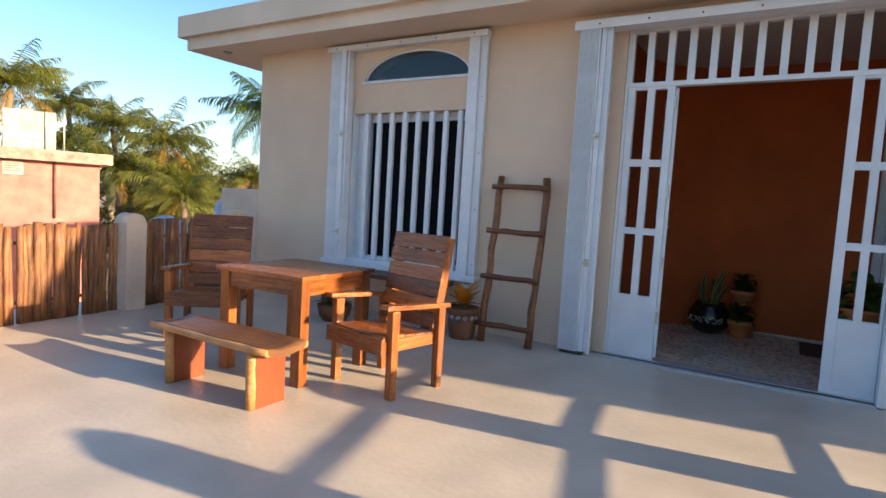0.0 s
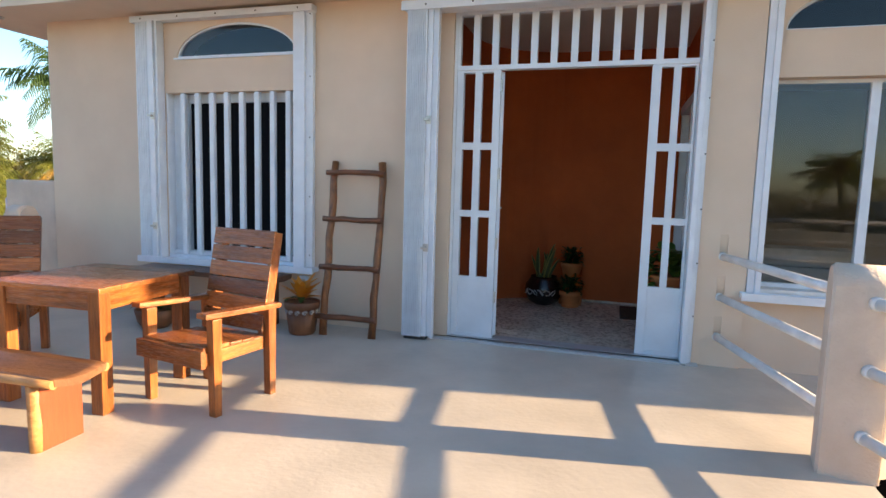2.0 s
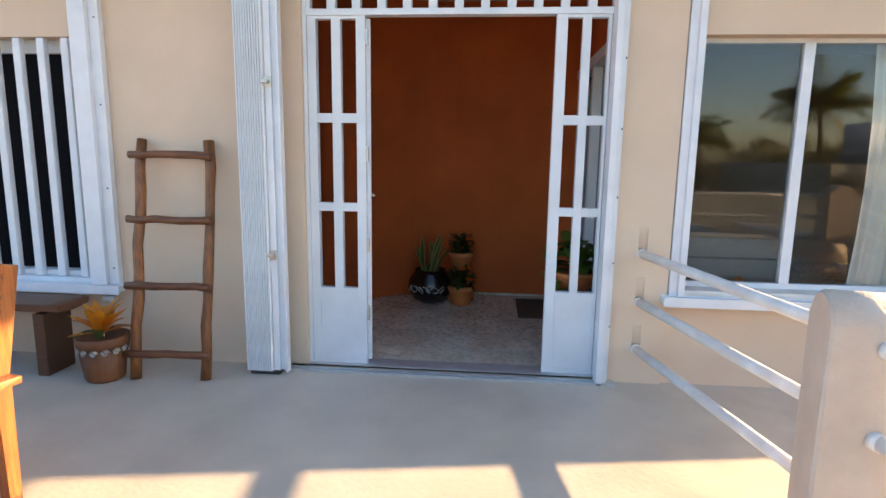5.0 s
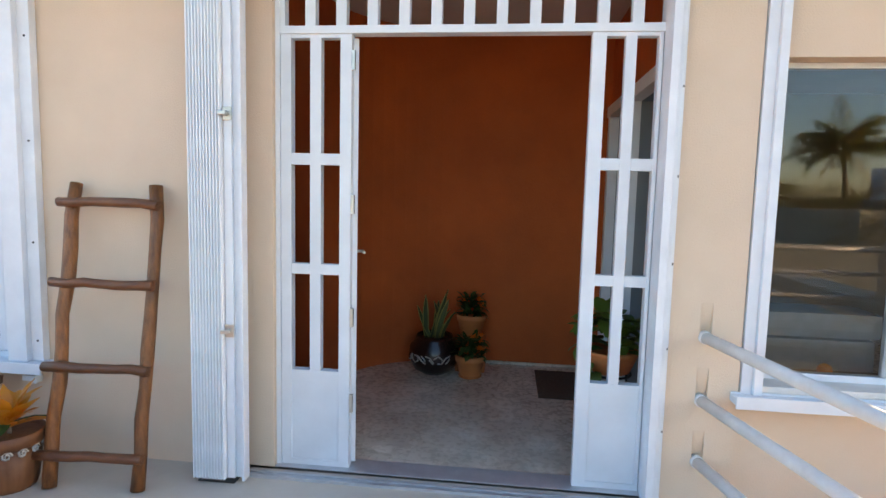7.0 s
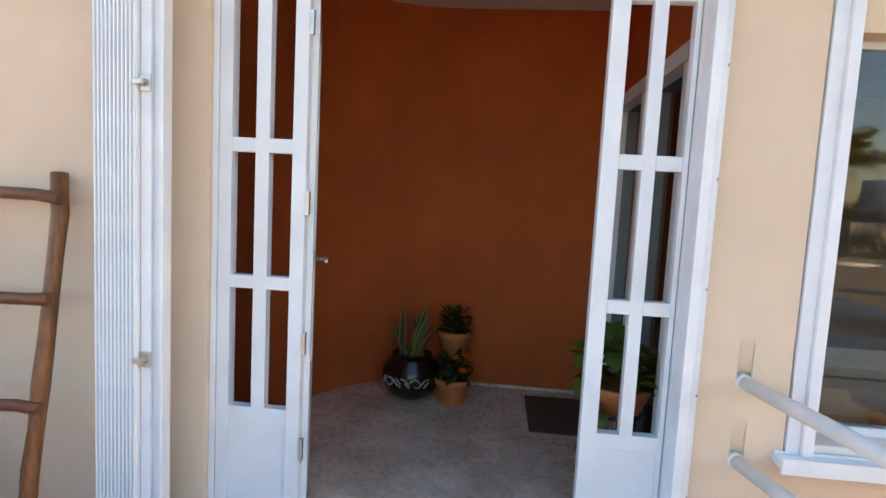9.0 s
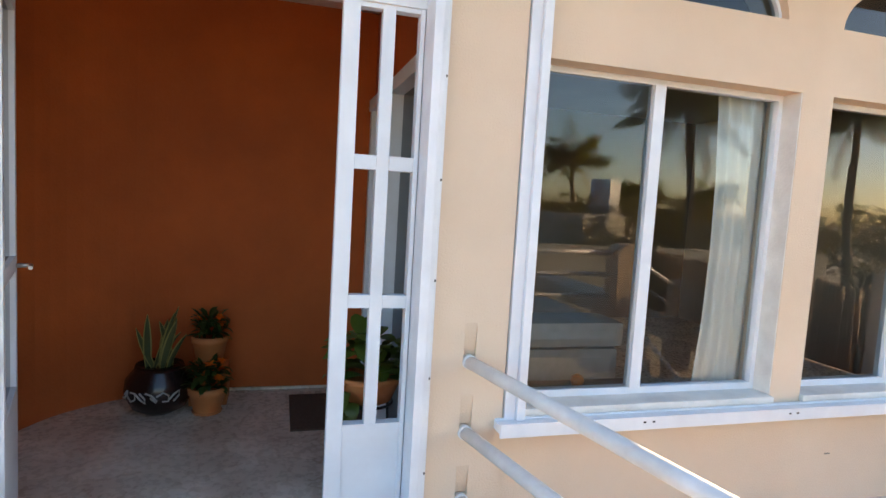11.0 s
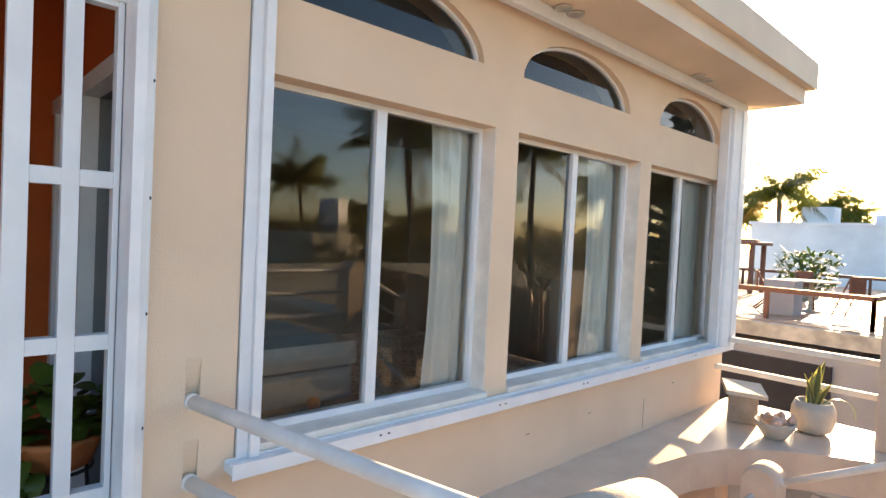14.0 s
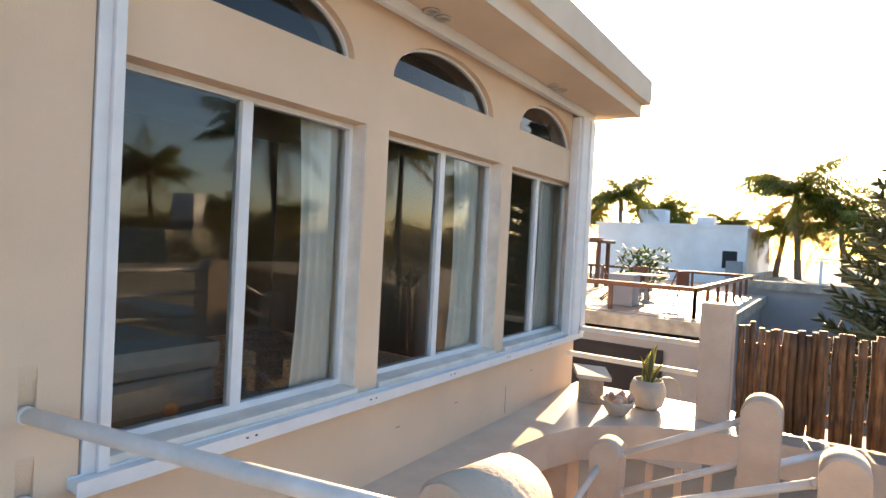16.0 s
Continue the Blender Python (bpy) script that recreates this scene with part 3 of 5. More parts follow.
for i in range(8):
    x = -2.592 + 0.1565 * i
    part("bar", B((x - 0.025, x + 0.025, 0.008, 0.05, SILL + 0.026, 1.999), bevel=0.013), WHITE, wb)
part("bar_rail", B((W1[0] + 0.012, W1[1], 0.052, 0.066, SILL + 0.026, SILL + 0.06)), WHITE, wb)


def sliding_window(name, x0, x1):
    w = thing(name, "white-framed sliding window with clear glass", "window", kind=structure)
    y0, y1, z0, z1 = 0.10, 0.15, 0.578, HEAD
    mid = (x0 + x1) / 2
    part("window_frame", B((x0, x0 + 0.03, y0, y1, z0, z1), (x1 - 0.03, x1, y0, y1, z0, z1), (x0 + 0.03, x1 - 0.03, y0, y1, z0, z0 + 0.032), (x0 + 0.03, x1 - 0.03, y0, y1, z1 - 0.026, z1), bevel=0.003), WHITE, w)
    part("mullion", B((mid - 0.028, mid + 0.028, y0 - 0.012, y1 - 0.01, z0 + 0.032, z1 - 0.026), bevel=0.003), WHITE, w)
    part("window_sill", B((x0 - 0.002, x1 + 0.002, -0.025, y1, TRK, 0.579), bevel=0.01), WHITEWASH, w, "whitewashed plaster sill")
    part("side_lining", B((x1 - 0.006, x1 - 0.001, 0.002, y0, 0.58, z1)), WHITEWASH, w)
    for a, b, y in ((x0 + 0.03, mid, 0.115), (mid, x1 - 0.03, 0.13)):
        bm = bmesh.new()
        bm.faces.new([bm.verts.new(p) for p in ((a, y, z0 + 0.032), (b, y, z0 + 0.032), (b, y, z1 - 0.026), (a, y, z1 - 0.026))])
        part("pane", bm, GLASS, w, normals=False).visible_shadow = False
    return w


sliding_window("window_6", *W2)
sliding_window("window_7", *W3)
sliding_window("window_8", *W4)
# storm shutter tracks on the window walls
tr1 = thing("shutter_track", "white aluminium storm shutter track round the barred window", "track", kind=structure)
part("top_track", B((-3.07, -1.215, -0.09, -0.002, 2.617, 2.67), bevel=0.003), WHITE, tr1)
part("bottom_track", B((-3.03, -1.185, -0.11, -0.002, SILL - 0.035, SILL - 0.002), (-3.03, -1.185, -0.115, -0.105, SILL - 0.05, SILL + 0.006), bevel=0.003), WHITE, tr1)
part("wall_channel", B((-1.395, -1.29, -0.075, -0.002, SILL, 2.617), (-1.29, -1.225, -0.045, -0.002, SILL, 2.617), bevel=0.004), WHITE, tr1)
for k in range(5):
    part("screw", B((-2.95 + 0.4 * k, -2.938 + 0.4 * k, -0.0935, -0.0895, 2.638, 2.65)), BLACKIRON, tr1)
screws(tr1, -1.252, -0.046, [0.6 + 0.5 * i for i in range(5)])
st1 = thing("accordion_shutter", "narrow folded white accordion shutter beside the barred window", "shutter")
fluted_stack(st1, -3.005, -2.85, -0.10, -0.004, SILL, 2.617, 6)
part("end_post", B((-2.85, -2.80, -0.11, -0.004, SILL, 2.617), (-2.795, -2.77, -0.09, -0.004, SILL, 2.617), bevel=0.004), WHITE, st1)
for z in (0.787, 1.782):
    shutter_latch(st1, -2.815, -0.11, z)
tr2 = thing("shutter_track", "white aluminium storm shutter track under the windows", "track", kind=structure)
part("bottom_track", B((2.10, 6.72, -0.10, -0.002, TRK - 0.035, TRK - 0.002), (2.10, 6.72, -0.105, -0.095, TRK - 0.05, TRK + 0.006), (2.10, 6.72, -0.04, -0.03, TRK - 0.002, TRK + 0.006), bevel=0.003), WHITE, tr2)
part("wall_channel", B((2.14, 2.185, -0.04, -0.002, TRK, 2.62), (2.1851, 2.222, -0.06, -0.002, TRK, 2.62), bevel=0.004), WHITE, tr2)
part("top_track", B((2.13, 6.72, -0.10, -0.055, 2.625, SOFF - 0.002), bevel=0.003), WHITE, tr2)
for i in range(5):
    x = 2.75 + 0.78 * i
    part("drain_slot", B((x, x + 0.012, -0.107, -0.104, TRK - 0.020, TRK - 0.013), (x + 0.045, x + 0.057, -0.107, -0.104, TRK - 0.020, TRK - 0.013)), BLACKIRON, tr2)
st2 = thing("accordion_shutter", "folded white accordion shutter at the house corner", "shutter")
fluted_stack(st2, 6.42, 6.58, -0.11, -0.004, TRK, 2.62, 6)
part("end_post", B((6.58, 6.70, -0.12, -0.004, TRK, 2.62), (6.38, 6.418, -0.08, -0.004, TRK, 2.62), bevel=0.004), WHITE, st2)
# recessed lamps and fixings in the soffit
for x, y in ((-4.45, -0.25), (3.05, -0.12), (3.85, -0.14), (3.97, -0.14), (5.55, -0.16), (5.7, -0.16)):
    lamp = thing("recessed_light", "small unlit recessed lamp in the soffit", "light fitting", pose(x, y, SOFF), group="soffit lamps")
    bm = bmesh.new()
    lathe(bm, [(0.05, -0.001), (0.05, -0.012), (0.036, -0.014), (0.032, -0.002)], 16)
    part("trim_ring", bm, STEELGREY, lamp)


# ---- railing posts and pipes ----
def round_post(name, label, x, y, w, d, z0, z1, turn=0.0, group="rail posts"):
    """A plaster post with a rounded top, softened edges and a little unevenness."""
    t = thing(name, label, "post", pose(x, y, z0, 0, 0, turn), group=group)
    bm = bmesh.new()
    h, r = z1 - z0, w / 2
    prof = [(-r, 0)] + [(-r, h - r * 0.9)] + [(-r * math.cos(a), h - r * 0.9 + r * 0.9 * math.sin(a)) for a in [math.pi * i / 12 for i in range(1, 12)]] + [(r, h - r * 0.9), (r, 0)]
    lo = [bm.verts.new((px, -d / 2, pz)) for px, pz in prof]
    hi = [bm.verts.new((px, d / 2, pz)) for px, pz in prof]
    bm.faces.new(lo)
    bm.faces.new(hi[::-1])
    for i in range(len(prof) - 1):
        bm.faces.new((lo[i], hi[i], hi[i + 1], lo[i + 1]))
    es = [e for e in bm.edges if len(e.link_faces) == 2 and any(len(f.verts) > 4 for f in e.link_faces)]
    bmesh.ops.bevel(bm, geom=es, offset=0.012, segments=3, affect="EDGES")
    for f in bm.faces:
        f.smooth = len(f.verts) == 4 and (f.normal.z > 0.04 or f.calc_area() < 0.012)
    part("plaster", bm, POST, t)
    return t


round_post("railing_post", "pale peach plaster railing post holding white pipes", 2.285, -1.51, 0.205, 0.235, 0.0, 0.932, 78)
round_post("railing_post", "pale peach plaster railing post holding white pipes", 2.58, -2.59, 0.215, 0.235, 0.0, 1.06, 76)
round_post("stair_post", "short plaster stair post with a rounded top", 5.2, -0.88, 0.2, 0.2, -1.2, 0.07, 90, "stair posts")
round_post("stair_post", "short plaster stair post with a rounded top", 5.22, -1.80, 0.22, 0.2, -0.9, 0.55, 90, "stair posts")
round_post("stair_post", "short plaster stair post with a rounded top", 4.42, -2.20, 0.2, 0.2, -0.6, 0.53, 90, "stair posts")
round_post("stair_post", "short plaster stair post with a rounded top", 4.45, -0.62, 0.2, 0.2, -1.7, -0.42, 90, "stair posts")


def pipe(a, b, r=0.026, label="white painted pipe rail running between post and wall", sag=0.0):
    t = thing("pipe_rail", label, "rail", pose(*a), group="pipe rails")
    d = Vector(b) - Vector(a)
    bm = bmesh.new()
    tube(bm, [(0, 0, 0), d * 0.33, d * 0.66, d], r, 14)
    part("pipe", bm, PIPE, t)
    bm = bmesh.new()
    tube(bm, [d.normalized() * 0.0, d.normalized() * 0.03], r * 1.15, 14)
    part("collar", bm, PIPE, t)


for z0, z1 in ((0.212, 0.225), (0.497, 0.51), (0.785, 0.79)):
    pipe((1.975, -0.01, z0), (2.255, -1.40, z1))
for z in (0.20, 0.49, 0.78):
    pipe((2.30, -1.61, z), (2.565, -2.52, z))
    pipe((2.60, -2.72, z), (2.9, -4.4, z))
for k in range(3):
    pipe((5.2, -0.97, -0.02 - 0.27 * k), (5.22, -1.71, 0.38 - 0.27 * k), 0.022, "white painted stair rail pipe between short posts")
    pipe((4.45, -0.70, -0.52 - 0.27 * k), (5.18, -0.86, -0.08 - 0.27 * k), 0.022, "white painted stair rail pipe between short posts")
    pipe((4.42, -2.1, 0.36 - 0.27 * k), (4.42, -1.3, 0.0 - 0.27 * k), 0.022, "white painted stair rail pipe between short posts")
pipe((5.32, -1.85, 0.10), (5.75, -2.12, 0.12), 0.024, "short white painted stair rail pipe end")
round_post("railing_post", "pale peach plaster railing post at the stair head", 5.1, -3.42, 0.30, 0.26, -0.004, 1.04, 0)
round_post("stair_post", "short plaster stair post with a rounded top", 5.97, -3.42, 0.26, 0.2, -2.96, 0.62, 0, "stair posts")
for k in range(3):
    pipe((2.80, -3.42, 0.92 - 0.25 * k), (4.96, -3.42, 0.92 - 0.25 * k), 0.026, "white painted pipe rail along the stair head")
    pipe((5.24, -3.42, 0.88 - 0.25 * k), (5.85, -3.42, 0.55 - 0.25 * k), 0.024, "white painted stair rail pipe between short posts")
stair = thing("stair", "plaster stair leading down from the terrace", "stairs", kind=structure)
for i in range(9):
    y = -3.1 + 0.28 * i
    part("step", B((4.4, 5.15, y, y + 0.30, -0.17 * (i + 1) - 0.12, -0.17 * (i + 1) + 0.0), bevel=0.01), POST, stair)
solid("stair_landing", B((2.36, 5.3, -9.0, -3.1, -0.2, -0.004)), FLOOR, "grey-beige painted landing at the stair head", "floor", structure)

# far end of the ledge: post, white rails
sqp = thing("railing_post", "pale peach square plaster post at the ledge corner", "post", pose(6.47, -1.35, 0.0), group="rail posts")
part("plaster", B((-0.1, 0.1, -0.125, 0.125, 0, 0.985), bevel=0.018), POST, sqp)
for z in (0.34, 0.6):
    t = thing("flat_rail", "white painted flat rail at the end of the ledge", "rail", pose(6.6, 0.0, z), group="ledge rails")
    part("bar", B((-0.02, 0.02, -1.26, 0.02, -0.024, 0.024), bevel=0.004), WHITEWASH, t)
low = thing("porch_rail", "sunlit plaster balusters of the porch below", "railing")
for i in range(6):
    part("baluster", B((5.7 + 0.06 * i - 0.025, 5.7 + 0.06 * i + 0.025, -0.62 - 0.2 * i - 0.025, -0.62 - 0.2 * i + 0.025, -1.3, -0.262), bevel=0.006), POST, low)
part("foot_rail", B((5.55, 6.3, -1.9, -0.4, -1.42, -1.3), bevel=0.01), POST, low)
part("pier", B((5.45, 5.7, -0.5, -0.06, -2.96, -0.262), bevel=0.01), POST, low)
part("pier", B((6.1, 6.3, -2.5, -2.2, -2.96, -0.262), bevel=0.01), POST, low)
# lower-storey window under the ledge
lw = thing("window_9", "white-framed window of the lower storey", "window", kind=structure)
part("window_frame", B((2.7, 2.76, -0.05, -0.002, -1.2, -0.45), (3.24, 3.3, -0.05, -0.002, -1.2, -0.45), (2.76, 3.24, -0.05, -0.002, -1.2, -1.14), (2.76, 3.24, -0.05, -0.002, -0.51, -0.45), (2.98, 3.02, -0.05, -0.002, -1.14, -0.51), bevel=0.003), WHITE, lw)
part("pane", B((2.76, 3.24, -0.02, -0.015, -1.14, -0.51)), MESHDARK, lw)


# ---- stick fences ----
def stick_mesh(rng, h):
    bm = bmesh.new()
    r = rng.uniform(0.021, 0.033)
    pts = [(rng.uniform(-0.006, 0.006), rng.uniform(-0.006, 0.006), h * k / 4) for k in range(5)]
    tube(bm, pts, [r * rng.uniform(0.9, 1.1) for _ in pts], 7, True, 0.06, rng)
    return done("stick", bm, STICK)


def stick_fence(x0, y0, x1, y1, z0, h, label, rng, gap=0.046):
    t = thing("fence", label, "fence", pose(x0, y0, z0))
    d = Vector((x1 - x0, y1 - y0, 0))
    n = int(d.length / gap)
    kinds = [stick_mesh(rng, h * f) for f in (0.96, 0.98, 0.99, 1.0, 1.01, 1.02, 1.03, 0.97)]
    for i in range(n):
        p = d * ((i + 0.5 + rng.uniform(-0.15, 0.15)) / n)
        ob = part("stick", rng.choice(kinds), STICK, t, at=pose(p.x + rng.uniform(-0.006, 0.006), p.y + rng.uniform(-0.006, 0.006), rng.uniform(-0.01, 0.0), rng.uniform(-1, 1), rng.uniform(-1, 1), rng.uniform(0, 360)))
    side = Vector((-d.y, d.x, 0)).normalized() * 0.045
    for z in (h * 0.2, h * 0.8):
        part("batten", T(([side + Vector((0, 0, z)), side + d + Vector((0, 0, z))], 0.014), seg=7), STICK, t)
    return t


FR = random.Random(4)
stick_fence(-3.40, -8.9, -3.98, -1.72, 0.0, 0.79, "brown wooden stick fence along the terrace edge", FR)
stick_fence(-4.0, -1.47, -4.14, -0.42, 0.0, 0.82, "brown wooden stick fence along the terrace edge", FR)
stick_fence(6.50, -1.50, 6.50, -5.2, 0.02, 0.82, "brown wooden stick fence on the ledge", FR)
stick_fence(-3.4, -8.85, 1.5, -8.85, 0.0, 0.85, "brown wooden stick fence at the terrace end", FR, 0.062)
round_post("fence_post", "cream plaster fence post with a rounded top", -3.99, -1.60, 0.19, 0.21, 0.0, 0.88, 90, "fence posts")
round_post("fence_post", "cream plaster fence post with a rounded top", -4.22, -0.30, 0.19, 0.2, 0.0, 0.93, 90, "fence posts")
solid("corner_parapet", B((-4.85, -4.18, 0.02, 0.22, -3.0, 1.17), bevel=0.02), POST, "cream plaster parapet beside the house corner", "parapet", structure)


# ---- outdoor furniture ----
def board(bm, x0, x1, y0, y1, z0, z1, m=None):
    box(bm, x0, x1, y0, y1, z0, z1, 0.006, m)


def patio_chair(at, label):
    """Armchair of planks: local -y is the front."""
    c = thing("patio_armchair", label, "chair", at, group="chairs round the table")
    w = 0.25
    for x in (-w, w):
        for y, z1 in ((-0.19, 0.513), (0.20, 0.503)):
            bm = bmesh.new()
            vs = box(bm, x - 0.024, x + 0.024, y - 0.03, y + 0.03, 0, z1, 0.005)
            for v in vs:
                k = 0.72 + 0.28 * min(1, v.co.z / 0.36)
                v.co.y = y + (v.co.y - y) * k
            part("leg", bm, WOODZ, c)
        bm = bmesh.new()
        board(bm, x - 0.036, x + 0.036, -0.27, 0.26, -0.014, 0.014, pose(0, 0, 0.525, -3, 0, 0))
        part("armrest", bm, WOODY, c)
        bm = bmesh.new()
        board(bm, x - 0.016 - 0.03 * (1 if x > 0 else -1), x + 0.016 - 0.03 * (1 if x > 0 else -1), -0.24, 0.20, 0.27, 0.34)
        part("side_rail", bm, WOODY, c)
        # back post, leaning
        bm = bmesh.new()
        board(bm, x * 0.83 - 0.018, x * 0.83 + 0.018, -0.02, 0.04, 0.0, 0.655, pose(0, 0.175, 0.28, -11, 0, 0))
        part("back_post", bm, WOODZ, c)
    bm = bmesh.new()
    board(bm, -w + 0.0, w - 0.0, -0.275, -0.245, 0.265, 0.36)
    part("front_rail", bm, WOODX, c)
    for i in range(5):
        bm = bmesh.new()
        y = -0.24 + i * 0.088
        board(bm, -w + 0.024, w - 0.024, y, y + 0.082, 0.346 - 0.006 * i, 0.368 - 0.006 * i)
        part("seat_slat", bm, WOODX, c)
    back = pose(0, 0.175, 0.28, -11, 0, 0)
    for i in range(6):
        bm = bmesh.new()
        z = 0.085 + i * 0.0955
        board(bm, -w + 0.012, w - 0.012, -0.042, -0.021, z, z + 0.089 + (0.008 if i == 5 else 0))
        part("back_slat", bm, WOODX, c, at=back)
    return c


patio_chair(pose(-0.895, -1.75, 0, 0, 0, -10), "reddish wooden slatted patio armchair beside the table")
patio_chair(pose(-2.66, -1.71, 0, 0, 0, 36), "reddish wooden slatted patio armchair near the fence")

tb = thing("patio_table", "square reddish wooden patio table with plank top", "table", pose(-1.56, -1.865, 0, 0, 0, 3))
for i in range(5):
    bm = bmesh.new()
    board(bm, -0.365, 0.365, -0.36 + i * 0.144, -0.36 + i * 0.144 + 0.1425, 0.637, 0.665)
    part("plank", bm, WOODX, tb)
for x in (-0.305, 0.305):
    for y in (-0.30, 0.30):
        bm = bmesh.new()
        board(bm, x - 0.036, x + 0.036, y - 0.036, y + 0.036, 0, 0.636)
        part("leg", bm, WOODZ, tb)
for y in (-0.31, 0.31):
    bm = bmesh.new()
    board(bm, -0.269, 0.269, y - 0.015, y + 0.015, 0.54, 0.635)
    part("apron", bm, WOODX, tb)
for x in (-0.315, 0.315):
    bm = bmesh.new()
    board(bm, x - 0.015, x + 0.015, -0.264, 0.264, 0.54, 0.635)
    part("apron", bm, WOODY, tb)

bn = thing("slab_bench", "low live-edge wooden slab bench with a hollowed seat", "bench", pose(-1.485, -2.48, 0, 0, 0, 1))


def slab(bm, l, w, z, t, dip):
    """A hollowed plank with wavy long edges."""
    nx, ny = 16, 8
    top, bot = {}, {}
    for i in range(nx + 1):
        x = -l / 2 + l * i / nx
        for j in range(ny + 1):
            v = j / ny * 2 - 1
            y = v * w / 2 * (1 + 0.05 * math.sin(5 * x + 1) + 0.02 * math.sin(17 * x))
            top[i, j] = bm.verts.new((x, y, z - dip * (1 - v * v)))
            bot[i, j] = bm.verts.new((x, y * 0.96, z - t - dip * 0.6 * (1 - v * v) + 0.012 * abs(v)))
    for i in range(nx):
        for j in range(ny):
            bm.faces.new((top[i, j], top[i + 1, j], top[i + 1, j + 1], top[i, j + 1])).smooth = True
            bm.faces.new((bot[i, j], bot[i, j + 1], bot[i + 1, j + 1], bot[i + 1, j])).smooth = True
        bm.faces.new((top[i, 0], bot[i, 0], bot[i + 1, 0], top[i + 1, 0]))
        bm.faces.new((top[i, ny], top[i + 1, ny], bot[i + 1, ny], bot[i, ny]))
    for j in range(ny):
        bm.faces.new((top[0, j], top[0, j + 1], bot[0, j + 1], bot[0, j]))
        bm.faces.new((top[nx, j], bot[nx, j], bot[nx, j + 1], top[nx, j + 1]))


bm = bmesh.new()
slab(bm, 0.98, 0.27, 0.355, 0.045, 0.022)
part("seat", bm, BENCHTOP, bn, "hollowed dark brown seat plank")
for y in (-0.134, 0.134):
    bm = bmesh.new()
    tube(bm, [(-0.487 + 0.0974 * i, y * (1 + 0.05 * math.sin(5 * (-0.497 + 0.0994 * i) + 1)), 0.332) for i in range(11)], 0.021, 8)
    part("live_edge", bm, SAP, bn, "pale sapwood edge of the seat")
for x in (-0.35, 0.335):
    bm = bmesh.new()
    box(bm, x - 0.03, x + 0.03, -0.10, 0.11, 0, 0.312, 0.006)
    lg = part("leg", bm, REDWOOD, bn, "thick red slab leg")
    bm = bmesh.new()
    tube(bm, [(x, -0.098, 0.0), (x + 0.004, -0.103, 0.12), (x - 0.004, -0.098, 0.22), (x, -0.104, 0.31)], 0.03, 8)
    part("bark_edge", bm, SAP, lg, "pale sapwood edge of the leg")

wbench = thing("wall_bench", "dark wooden slab bench standing under the window", "bench", pose(-2.1, -0.26, 0))
bm = bmesh.new()
slab(bm, 1.45, 0.28, 0.44, 0.05, 0.0)
part("seat", bm, DARKWOOD, wbench)
for x in (-0.62, 0.58):
    part("leg", B((x - 0.035, x + 0.035, -0.11, 0.11, 0, 0.38), bevel=0.008), DARKWOOD, wbench)

outlet = thing("wall_outlet", "small white plastic drain outlet on the wall", "outlet", pose(-1.31, -0.002, 0.40))
part("stub", B((-0.04, 0.04, -0.045, 0.0, -0.014, 0.014), bevel=0.005), WHITE, outlet)
part("cap", B((0.02, 0.045, -0.055, -0.01, -0.022, 0.018), bevel=0.004), WHITE, outlet)

# ladder leaning on the wall
ld = thing("wooden_ladder", "rustic wooden pole ladder leaning on the wall", "ladder", pose(0, 0, 0))
LR = random.Random(9)
feet, tops = (Vector((-0.962, -0.335, 0.0)), Vector((-0.55, -0.295, 0.0))), (Vector((-1.006, -0.05, 1.40)), Vector((-0.577, -0.05, 1.395)))
for a, b in zip(feet, tops):
    bm = bmesh.new()
    pts = [a.lerp(b, k / 9) + Vector((LR.uniform(-0.010, 0.010), LR.uniform(-0.004, 0.004), 0)) for k in range(10)]
    tube(bm, pts, [LR.uniform(0.028, 0.034) for _ in pts], 10, True, 0.05, LR)
    part("pole", bm, POLE, ld)
for f in (0.11, 0.39, 0.665, 0.935):
    a, b = feet[0].lerp(tops[0], f), feet[1].lerp(tops[1], f)
    d = (b - a).normalized()
    bm = bmesh.new()
    pts = [a - d * 0.055 + (b - a + d * 0.085) * (k / 6) + Vector((0, -0.035, LR.uniform(-0.006, 0.006))) for k in range(7)]
    tube(bm, pts, [LR.uniform(0.022, 0.026) for _ in pts], 9, True, 0.05, LR)
    part("rung", bm, RUNG, ld)


# ---- plants and pots ----
def leaf_blade(bm, base, d, length, width, curl, up, n=5, fold=0.15):
    """A pointed blade that arches; d: horizontal direction, up: start slope."""
    d = Vector((math.cos(d), math.sin(d), 0))
    s = Vector((-d.y, d.x, 0))
    p, ang = Vector(base), up
    rows = []
    for i in range(n + 1):
        t = i / n
        w = width * (math.sin(math.pi * min(1, 0.12 + t * 0.88)) ** 0.7) * 0.5 if i < n else 0.002
        up_v = Vector((0, 0, 1)) * math.cos(ang) - d * math.sin(ang)
        rows.append([bm.verts.new(p - s * w + up_v * fold * w), bm.verts.new(p), bm.verts.new(p + s * w + up_v * fold * w)])
        p = p + (d * math.cos(ang) + Vector((0, 0, math.sin(ang)))) * (length / n)
        ang -= curl / n
    for a, b in zip(rows, rows[1:]):
        bm.faces.new((a[0], a[1], b[1], b[0])).smooth = True
        bm.faces.new((a[1], a[2], b[2], b[1])).smooth = True


